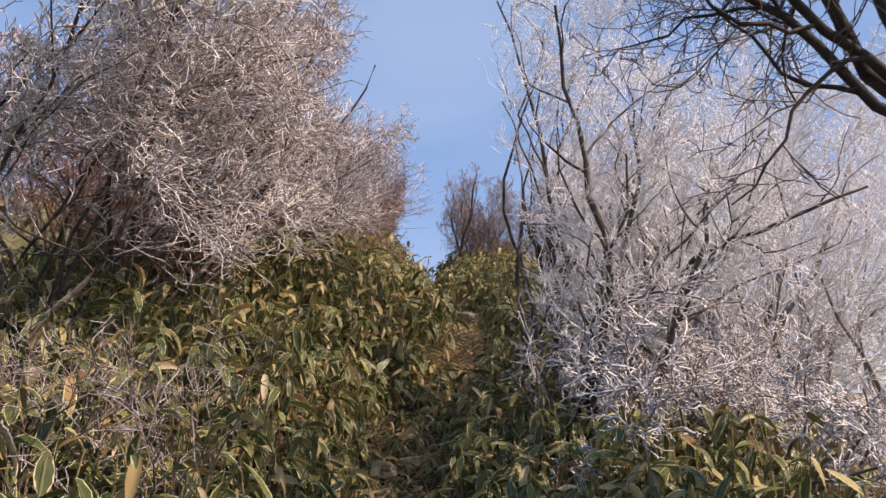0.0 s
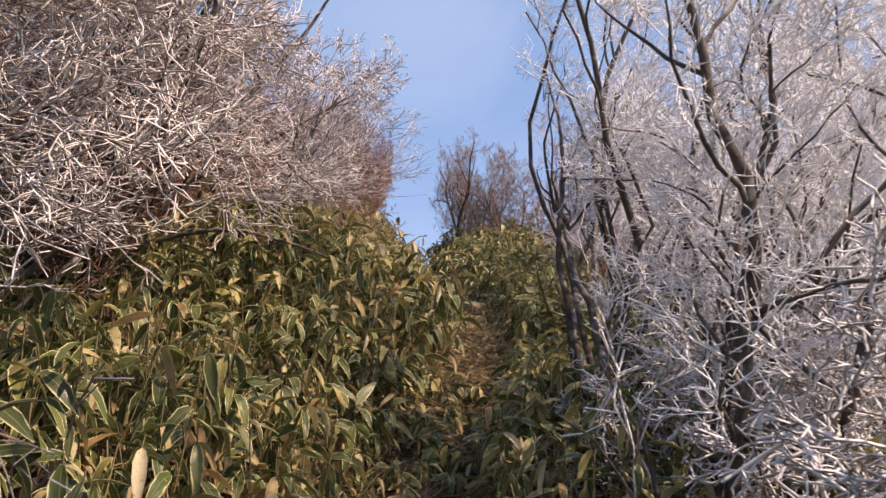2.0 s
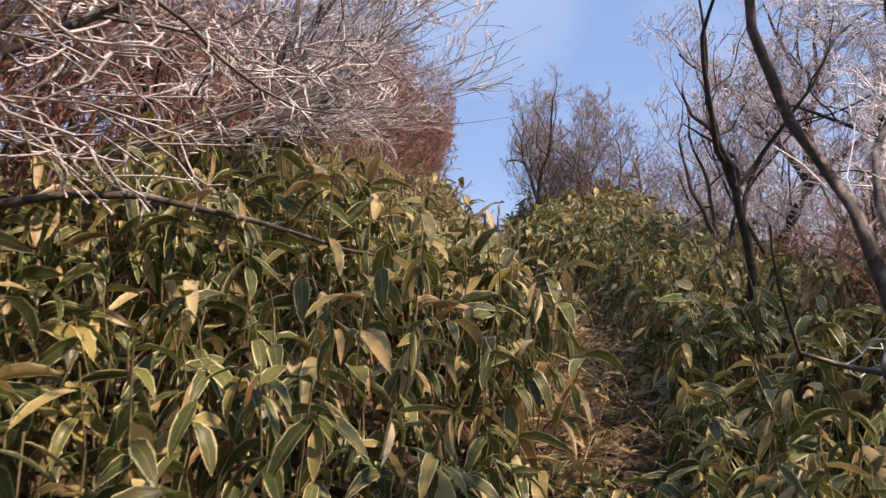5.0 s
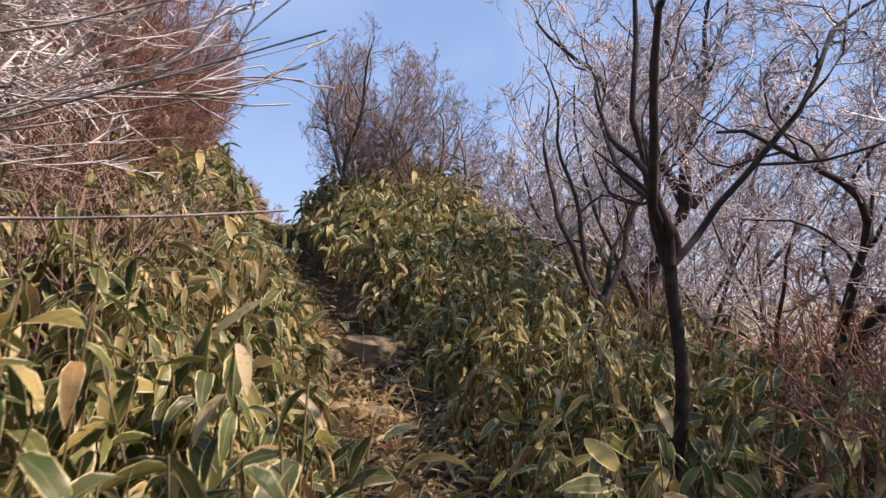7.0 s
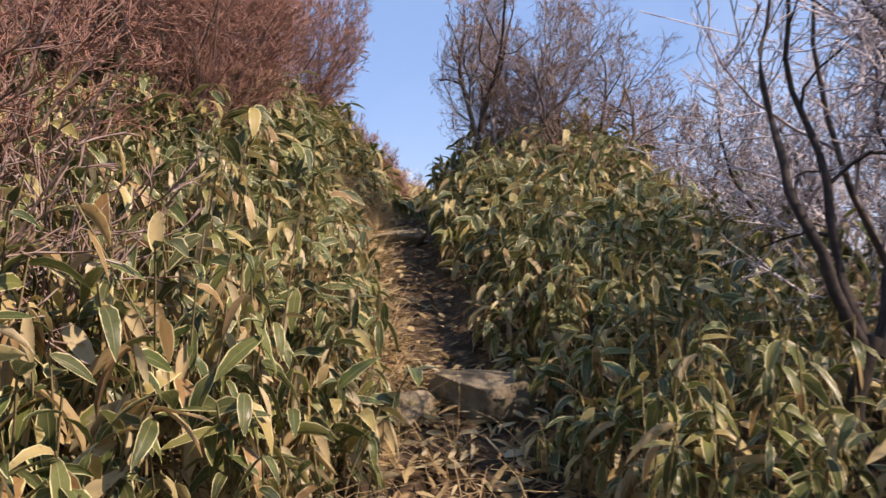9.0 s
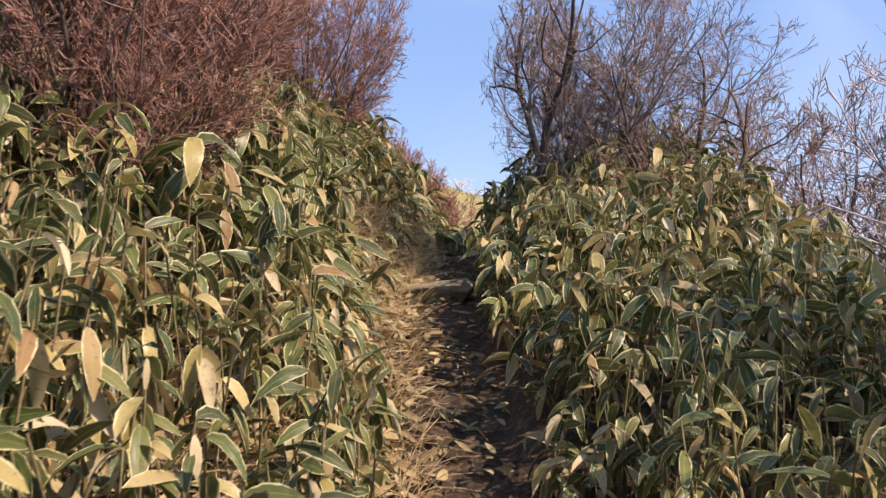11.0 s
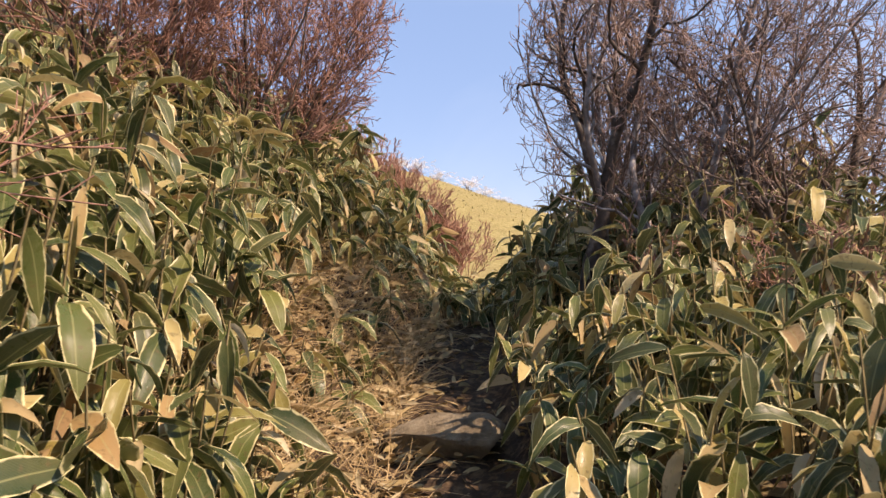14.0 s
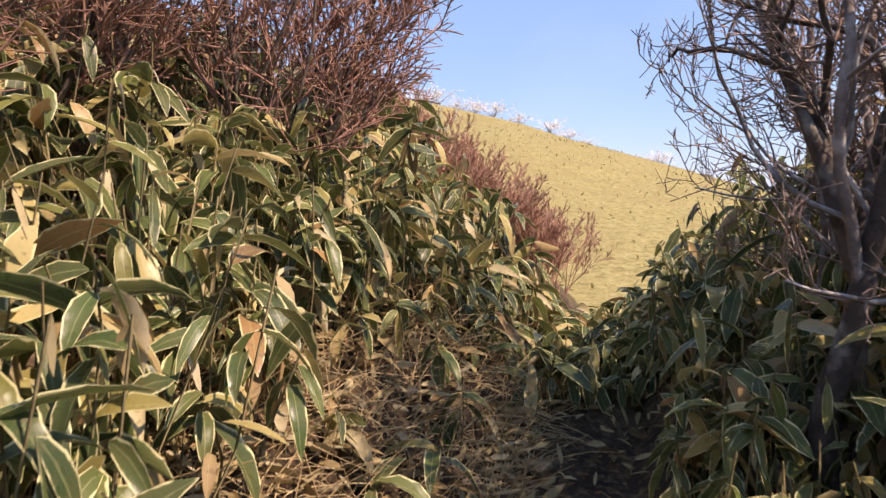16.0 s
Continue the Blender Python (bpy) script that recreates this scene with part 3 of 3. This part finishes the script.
# the low red row beyond the crest
row = tree("red_shrub", 54, (-0.25, 11.2), 22, 0.5, 0.005, "low dense row of red twigs with frosted tips", ring=0.1, limbs=5, twigs=4, sprays=5, flare=0.25, lean=(0.12, 0), up=0.1, bark=twig_row, twig=twig_row, category="shrub", near=False, ratio=0.45, spread=26, twig_radius=0.0018)
for x, y, turn in ((0.0, 11.45, 40), (0.2, 11.7, 170), (-0.48, 11.0, 260), (0.4, 12.0, 300), (0.58, 12.4, 80), (-0.1, 11.9, 10), (0.15, 12.3, 200), (-0.68, 10.8, 120), (-0.6, 11.3, 30), (-0.35, 11.6, 330), (-0.85, 11.2, 70), (-0.38, 11.05, 15), (-0.13, 11.3, 95), (0.1, 11.55, 215), (0.3, 11.85, 140), (0.48, 12.2, 250), (-0.55, 10.9, 300), (-0.2, 11.6, 60)):
    copy_thing(row, pose(x, y, float(height(x, y)) - 0.04, 0, 0, turn))
# thickets down the open slope
thick_a = tree("frosted_tree", 61, (3.0, 0.4), 6, 2.9, 0.032, "distant rime-white tree on the slope", limbs=7, twigs=6, sprays=5, fine=1, flare=0.45, up=0.06, bark=bark_grey, twig=twig_rime, near=False, twig_radius=0.0035)
thick_b = tree("grey_tree", 62, (3.3, 6.1), 6, 2.0, 0.025, "grey bare tree in a thicket on the slope", limbs=7, twigs=6, sprays=5, fine=1, flare=0.4, up=0.07, bark=bark_dark, twig=twig_lilac, near=False, twig_radius=0.0024, jitter=0.19)
copies(thick_a, chance, ((3.7, 2.3), (4.4, 1.3), (4.7, 3.7), (3.3, -1.2), (5.6, 3.0)))
copies(thick_b, chance, ((2.75, 5.0), (3.3, 4.9), (3.9, 7.4), (4.4, 6.2), (3.9, 4.4), (4.9, 5.2)), size=(0.8, 1.05))
thick_c = tree("brown_tree", 64, (3.1, 8.7), 5, 1.6, 0.02, "bare brown tree in a thicket on the slope", limbs=7, twigs=6, sprays=5, flare=0.4, up=0.07, bark=bark_brown, twig=twig_brown, near=False, twig_radius=0.003)
copies(thick_c, chance, ((3.5, 9.4), (4.6, 8.6), (2.9, 10.6), (5.0, 10.8), (3.3, 8.3)), size=(0.85, 1.15))
low_red = tree("red_shrub", 55, (2.3, 3.0), 10, 0.9, 0.010, "low reddish-brown shrub on the open slope", limbs=5, twigs=5, sprays=4, flare=0.5, up=0.06, bark=twig_brown, twig=twig_red, category="shrub", near=False)
for x, y, turn, size in ((2.6, 3.6, 40, 0.7), (3.0, 4.4, 120, 0.8), (2.4, 4.9, 200, 0.6), (2.7, 2.6, 300, 0.8), (3.6, 5.6, 10, 0.9), (2.35, 8.2, 90, 0.55), (2.0, 8.7, 20, 0.4), (2.9, 8.9, 150, 0.7), (1.5, 8.35, 60, 0.6), (1.8, 8.2, 210, 0.65), (2.15, 8.1, 330, 0.65), (3.3, 3.6, 45, 1.1), (3.8, 4.6, 170, 1.2), (3.1, 2.9, 250, 1.0), (2.1, 2.45, 100, 0.95), (2.65, 3.15, 20, 1.15)):
    copy_thing(low_red, pose(x, y, float(height(x, y)) - 0.06, 0, 0, turn) @ Matrix.Scale(size, 4))
frosty = tree("frosted_shrub", 63, (-0.5, 12.6), 10, 0.6, 0.008, "small shrub frosted white behind a red row", limbs=5, twigs=4, sprays=4, flare=0.4, bark=bark_grey, twig=twig_rime, category="shrub", near=False)
for x, y, size in ((-0.95, 12.2, 1.0), (-6.5, 55, 2.6), (-4.2, 57, 2.0), (-1.5, 58, 1.8), (0.5, 56, 2.2), (2.8, 58, 1.5), (6.5, 52, 2.0), (-9.5, 54, 3.2), (-8.0, 56, 2.4), (-5.4, 58, 2.2), (-3.0, 56, 2.4), (1.6, 57, 1.8)):
    copy_thing(frosty, pose(x, y, float(height(x, y)) - 0.1, 0, 0, x * 70) @ Matrix.Diagonal((size * 1.5, size * 1.5, size * 0.7, 1)))


# ---- bamboo ----
STATIONS = np.array([0.0, 0.1, 0.3, 0.55, 0.8, 1.0])
WIDTHS = np.array([0.1, 0.62, 1.0, 0.97, 0.6, 0.03])


def leaves(rng, base, way, length, width, droop, roll, fold=(0.05, 0.5)):
    """Folded, arching blades: one strip of two halves each."""
    n, k = len(base), len(STATIONS)
    d = unit(way)
    side = unit(np.cross(d, np.array([0.0, 0.0, 1.0]) + rng.normal(0, 0.15, (n, 3))))
    nrm = np.cross(side, d)
    side, nrm = side * np.cos(roll)[:, None] + nrm * np.sin(roll)[:, None], nrm * np.cos(roll)[:, None] - side * np.sin(roll)[:, None]
    V, at = np.zeros((n, k, 3, 3)), base.copy()
    cup = rng.uniform(*fold, n)[:, None]
    twist = rng.normal(0, 0.35, n)
    for i in range(k):
        if i:
            seg = (STATIONS[i] - STATIONS[i - 1]) * length
            d = unit(d + np.array([0, 0, -1.0]) * (droop * (STATIONS[i] - STATIONS[i - 1]))[:, None])
            at = at + d * seg[:, None]
        nn = unit(np.cross(side, d))
        half = (WIDTHS[i] * width / 2)[:, None]
        a = (twist * STATIONS[i])[:, None]
        across, lift = side * np.cos(a) + nn * np.sin(a), nn * np.cos(a) - side * np.sin(a)
        V[:, i, 0], V[:, i, 1], V[:, i, 2] = at - across * half + lift * half * cup, at, at + across * half + lift * half * cup
    idx = (np.arange(n) * k * 3)[:, None, None]
    i, j = np.arange(k - 1)[None, :, None], np.arange(2)[None, None, :]
    a = idx + i * 3 + j
    F = np.stack([a, a + 1, a + 4, a + 3], -1).reshape(-1, 4)
    uv = np.stack(np.broadcast_arrays(np.array([0, 0.5, 1.0])[None, None, :], STATIONS[None, :, None] + np.zeros((n, 1, 1))), -1)
    return V.reshape(-1, 3), F, uv.reshape(-1, 2)


def bamboo_field(name, seed, count, region, label, tall=(0.35, 0.62), leaf=1.0, dead=1.2):
    """Plants strewn over a stretch: region(rng, n) gives x, y."""
    rng = np.random.default_rng(seed)
    x, y = region(rng, count)
    z = height(x, y)
    u = x - path_x(y)
    hump = np.exp(-((y - 2.3) / 0.75) ** 2) * (u < 0)             # a thick clump that leans over the bend
    edge = np.maximum(np.clip(0.6 + (np.abs(u) - 0.28) * 1.1, 0.55, 1), hump)
    top_h = rng.uniform(*tall, len(x)) * (1 + 0.2 * wobble(x, y, 1.7) + 0.2 * wobble(x, y, 5.5, 2.0)) * edge * (1 + 0.24 * hump)
    foot = np.stack([x, y, z - 0.02], -1)
    tip = foot + np.stack([rng.normal(0, 0.16, len(x)), rng.normal(0, 0.16, len(x)), np.ones(len(x))], -1) * top_h[:, None]
    mid = (foot + tip) / 2 + rng.normal(0, 0.02, foot.shape)
    P = np.stack([foot, mid, tip], 1)
    sv, sf = tubes(P, np.full(P.shape[:2], 0.0028), 3)
    per = 6
    who = np.repeat(np.arange(len(x)), per)
    n = len(who)
    ang = np.tile(np.arange(per), len(x)) * 2.4 + np.repeat(rng.random(len(x)) * 6.28, per) + rng.normal(0, 0.3, n)
    rise = rng.normal(0.0, 0.6, n)
    way = np.stack([np.cos(ang), np.sin(ang), rise], -1)
    f = rng.uniform(0.55, 1.0, n)[:, None]
    base = foot[who] * (1 - f) + tip[who] * f
    length = rng.uniform(0.10, 0.20, n) * leaf * np.interp(y[who], [-1.0, 1.0, 2.0, 2.6, 3.4, 5.4, 6.4], [0.85, 0.85, 1.0, 0.95, 0.72, 0.74, 1.0])
    V, F, uv = leaves(rng, base, way, length, length * rng.uniform(0.21, 0.33, n), rng.uniform(0.3, 2.8, n), rng.normal(0, 0.7, n))
    field = mesh_object(name, V, F, leaf_many, uv=uv)
    tagged(field, label, "bamboo", kind="stuff")
    tagged(mesh_object("stalks", sv, sf, stalk, field), kind="stuff")
    n = int(len(x) * dead)                                         # withered leaves that hang lower on the stems
    who = rng.integers(0, len(x), n)
    f = rng.uniform(0.3, 1.0, n)[:, None]
    ang = rng.random(n) * 6.28
    way = np.stack([np.cos(ang), np.sin(ang), rng.normal(-0.6, 0.6, n)], -1)
    length = rng.uniform(0.07, 0.17, n) * leaf
    V, F, uv = leaves(rng, foot[who] * (1 - f) + tip[who] * f, way, length, length * rng.uniform(0.16, 0.3, n), rng.uniform(0.3, 3.0, n), rng.normal(0, 1.0, n), (-0.2, 1.3))
    tagged(mesh_object("dead_leaves", V, F, leaf_dead, field, uv=uv), kind="stuff")
    return field


def left_bank(rng, n):
    y = rng.uniform(-4.6, 10.9, n)
    u = np.interp(y, [6.3, 7.6, 9.6, 10.3], [-0.27, -0.64, -0.6, -0.3]) - 2.8 * rng.random(n) ** 1.3
    return path_x(y) + u, y


def right_bank(rng, n):
    y = rng.uniform(-4.6, 11.2, n)
    u = np.interp(y, [3.2, 4.2, 5.8, 6.8], [0.31, 0.43, 0.43, 0.33]) + 2.1 * rng.random(n) ** 1.2
    return path_x(y) + u, y


def crest(rng, n):
    y = rng.uniform(9.9, 11.2, n)
    return path_x(y) + rng.uniform(-0.45, 0.45, n), y


bamboo_field("dwarf_bamboo", 5, 4400, left_bank, "dwarf bamboo with bleached leaf margins covering the steep bank")
bamboo_field("dwarf_bamboo", 6, 3400, right_bank, "dwarf bamboo with green and straw leaves beside the path", leaf=0.92)
bamboo_field("dwarf_bamboo", 7, 160, crest, "dwarf bamboo closing over the path at the crest", (0.2, 0.4))


def verge(rng, n):
    y = rng.uniform(5.8, 9.9, n)
    return path_x(y) - rng.uniform(0.26, 0.62, n), y


def inner_edge(rng, n):
    y = rng.uniform(-1.5, 6.5, n)
    return path_x(y) + rng.uniform(0.27, 0.46, n), y


bamboo_field("dwarf_bamboo", 9, 170, inner_edge, "low dwarf bamboo leaning into the path", (0.18, 0.36), 0.8, 3.0)
bamboo_field("dwarf_bamboo", 8, 70, verge, "low straggling dwarf bamboo in the straw beside the path", (0.22, 0.45))


def underfoot(rng, n):
    y = rng.uniform(-0.4, 1.9, n)
    return path_x(y) + rng.uniform(-0.34, 0.34, n), y


bamboo_field("dwarf_bamboo", 13, 75, underfoot, "low sparse dwarf bamboo growing over the path", (0.16, 0.3), 0.85, 2.5)


def withered(rng, n):
    y = rng.uniform(3.0, 6.6, n)
    return path_x(y) - rng.uniform(0.3, 1.5, n), y


bamboo_field("dwarf_bamboo", 10, 260, withered, "withered dwarf bamboo with curled straw leaves on the bank", (0.3, 0.5), 0.9, 9.0)


def mound_top(rng, n):
    return rng.uniform(1.25, 2.5, n), rng.uniform(7.9, 8.8, n)


bamboo_field("dwarf_bamboo", 12, 90, mound_top, "withered brown bamboo under the tree on the mound", (0.3, 0.55), 0.9, 9.0)


def bamboo_blade(seed):
    """A shared blade mesh that starts at the origin and points along +x."""
    rng = np.random.default_rng(seed)
    length = np.array([rng.uniform(0.12, 0.2)])
    V, F, uv = leaves(rng, np.zeros((1, 3)), np.array([[1.0, 0, 0.15]]), length, length * rng.uniform(0.26, 0.34), np.array([rng.uniform(0.5, 2.4)]), np.zeros(1))
    ob = mesh_object("leaf", V, F, leaf_single, uv=uv)
    me = ob.data
    bpy.data.objects.remove(ob)
    return me


def single_plants():
    """Whorled plants along the edges of the path, each with its culm and blades."""
    rng = np.random.default_rng(90)
    blades = [bamboo_blade(200 + i) for i in range(12)]
    culms = []
    for i in range(4):
        P = np.array([[[0, 0, 0], [rng.normal(0, 0.02), rng.normal(0, 0.02), 0.5], [rng.normal(0, 0.04), rng.normal(0, 0.04), 1.0]]])
        ob = mesh_object("culm", *tubes(P, np.array([[0.0034, 0.003, 0.0024]]), 5), stalk)
        culms.append((ob.data, P[0, 2]))
        bpy.data.objects.remove(ob)
    spots = [(8.85, 0.5), (9.05, 0.55), (9.25, 0.5), (9.1, 0.7)] + [(rng.uniform(-4.2, 9.6), -rng.uniform(0.62, 1.4)) for _ in range(190)] + [(rng.uniform(-3.8, 9.4), rng.uniform(0.45, 1.3)) for _ in range(140)]
    for y, u in spots:
        x = float(path_x(y)) + u
        tall = rng.uniform(0.3, 0.6) * min(1.0, 0.7 + 0.5 * (abs(u) - 0.4))
        plant = new("bamboo_plant")
        plant.matrix_basis = pose(x, y, float(height(x, y)) - 0.02, rng.normal(0, 9), rng.normal(0, 9), rng.uniform(0, 360))
        me, top = culms[rng.integers(4)]
        culm = new("culm", me)
        culm.parent = plant
        culm.matrix_basis = Matrix.Diagonal((1, 1, tall, 1))
        turn = rng.uniform(0, 360)
        for i in range(rng.integers(5, 9)):
            blade = new("leaf", blades[rng.integers(12)])
            blade.parent = plant
            blade.matrix_basis = pose(top[0], top[1], tall * (1 - 0.06 * (i // 2)), rng.normal(0, 22), rng.normal(2, 28), turn + i * 137.5) @ Matrix.Scale(rng.uniform(0.7, 1.1) * (0.7 if 3 < y < 6 else 0.82 if u > 0 or y < 2 else 0.95), 4)
        tagged(plant, "single dwarf bamboo with a whorl of pale-edged leaves" if u < 0 else "dwarf bamboo stem with drooping green leaves", "bamboo", "bamboo along the path")


single_plants()


# ---- stones ----
def stone(seed, x, y, size, label, lift=0.3, turn=0):
    """A weathered stone: an irregular block with broken facets, half sunk in the soil."""
    rng = np.random.default_rng(seed)
    bm = bmesh.new()
    bmesh.ops.create_icosphere(bm, subdivisions=5, radius=0.5)
    cuts = [(Vector(unit(rng.normal(0, 1, 3))), rng.uniform(0.27, 0.42)) for _ in range(9)] + [(Vector((rng.normal(0, 0.15), rng.normal(0, 0.15), 1)).normalized(), 0.33)]
    for v in bm.verts:
        for n, d in cuts:
            over = v.co.dot(n) - d
            if over > 0:
                v.co -= n * over * 0.97
        v.co += v.co.normalized() * (noise.noise(v.co * 3.1 + Vector((seed, 0, 0))) * 0.05 + noise.noise(v.co * 9 + Vector((0, seed, 0))) * 0.022 + noise.noise(v.co * 24) * 0.010)
        v.co = Vector((v.co.x * size[0], v.co.y * size[1], v.co.z * size[2]))
    me = bpy.data.meshes.new("stone")
    bm.to_mesh(me)
    bm.free()
    me.polygons.foreach_set("use_smooth", np.full(len(me.polygons), True))
    me.materials.append(stone_mat)
    ob = new("stone", me)
    ob.matrix_basis = pose(x, y, float(height(x, y)) + size[2] * (lift - 0.2), rng.normal(0, 5), rng.normal(0, 5), turn)
    return tagged(ob, label, "stone")


stone(1, 0.95, 5.3, (0.44, 0.32, 0.30), "broad pale flat-topped stone forming a step in the path", lift=0.3, turn=10)
stone(2, 0.68, 5.2, (0.3, 0.22, 0.22), "small rounded pale stone beside a larger one", turn=40)
stone(3, 0.5, 5.45, (0.2, 0.18, 0.12), "small grey stone half hidden by straw", turn=80)
stone(4, 0.80, 4.5, (0.24, 0.2, 0.14), "grey stone sunk in the path", turn=20)
stone(5, 0.62, 8.2, (0.5, 0.3, 0.22), "large tan stone with a worn top in the path", lift=0.26, turn=-15)
stone(6, 0.22, 8.35, (0.2, 0.17, 0.12), "flat tan stone among dry leaves", turn=30)
stone(7, 0.34, 9.2, (0.08, 0.07, 0.15), "small upright pale stone at the path edge", turn=0)
stone(8, 0.55, 9.4, (0.12, 0.1, 0.08), "small grey stone on dark soil", turn=50)
stone(9, -0.3, -0.25, (0.5, 0.28, 0.14), "flat pale stone slab across the path", turn=5)
stone(10, 0.05, 0.0, (0.26, 0.2, 0.12), "dull brown stone at the path edge", turn=65)


# ---- litter, straw and hill grass ----
def litter(name, seed, n, u_lo, u_hi, y_lo, y_hi, label, size=(0.05, 0.16), material=None):
    rng = np.random.default_rng(seed)
    y = rng.uniform(y_lo, y_hi, n)
    x = path_x(y) + rng.uniform(u_lo, u_hi, n)
    base = np.stack([x, y, height(x, y) + rng.uniform(0.004, 0.05, n)], -1)
    ang = rng.random(n) * 6.28
    way = np.stack([np.cos(ang), np.sin(ang), rng.normal(0.1, 0.3, n)], -1)
    length = rng.uniform(*size, n)
    V, F, uv = leaves(rng, base, way, length, length * rng.uniform(0.15, 0.3, n), rng.uniform(-0.3, 0.9, n), rng.normal(0, 0.8, n))
    tagged(mesh_object(name, V, F, material or leaf_dry, uv=uv), label, "leaf litter", kind="stuff")


def strands(name, seed, n, u_lo, u_hi, y_lo, y_hi, material, label, tall=(0.08, 0.32)):
    rng = np.random.default_rng(seed)
    y = rng.uniform(y_lo, y_hi, n)
    x = path_x(y) + rng.uniform(u_lo, u_hi, n)
    start = np.stack([x, y, height(x, y) - 0.01], -1)
    way = np.stack([rng.normal(0.25, 0.6, n), rng.normal(-0.1, 0.6, n), rng.uniform(0.15, 1.0, n)], -1)
    P, R = grow(rng, start, way, rng.uniform(*tall, n), np.full(n, 0.0022), 4, 0.12, -0.18, np.zeros(3), 0.3)
    tagged(mesh_object(name, *tubes(P, R, 3), material), label, "dry grass", kind="stuff")


litter("leaf_litter", 71, 3400, -0.8, 0.0, -1.5, 10.6, "fallen straw-coloured bamboo leaves on the path", (0.04, 0.11))
litter("leaf_litter", 70, 1700, -0.1, 0.4, -1.5, 10.6, "scattered dead leaves on dark soil", (0.03, 0.09))
litter("leaf_litter", 72, 2200, -2.0, -0.5, -4.0, 10.0, "dead brown leaves under the bamboo")
litter("leaf_litter", 73, 1500, 0.4, 1.6, -4.0, 10.0, "dead brown leaves under the bamboo")
litter("leaf_litter", 76, 1500, -0.85, -0.12, 5.4, 9.8, "bleached curled bamboo leaves lying on straw", (0.06, 0.13), leaf_dead)
litter("leaf_litter", 77, 1100, -0.7, 0.35, 3.0, 5.6, "bleached curled bamboo leaves beside the stones", (0.05, 0.10), leaf_dead)
strands("dry_grass", 74, 5200, -0.9, -0.1, 5.2, 10.2, straw, "matted straw at the foot of the bank")
strands("dry_grass", 75, 2600, -0.6, 0.6, -1.5, 5.0, straw, "matted straw and stalks beside the path")


def hill_grass():
    rng = np.random.default_rng(80)
    n = 5000
    y = 16 + 46 * rng.random(n) ** 0.8
    x = rng.uniform(-14, 14, n) * (y / 40) + 1
    start = np.stack([x, y, height(x, y) - 0.02], -1)
    way = np.stack([rng.normal(0, 0.5, n), rng.normal(0, 0.5, n), np.full(n, 1.0)], -1)
    length = rng.uniform(0.07, 0.16, n)
    V, F, uv = leaves(rng, start, way, length, length * 0.3, rng.uniform(0.2, 1.5, n), rng.normal(0, 1, n))
    tagged(mesh_object("hill_grass", V, F, hill_blade, uv=uv), "straw-yellow grass and bamboo covering the far hill", "grass", kind="stuff")


hill_blade = leaf_material("hill_blade", False, ((0.0, (0.30, 0.25, 0.10)), (0.5, (0.40, 0.33, 0.14)), (1.0, (0.52, 0.43, 0.21))), margin=False, translucent=0.2, rough=0.7)
hill_grass()
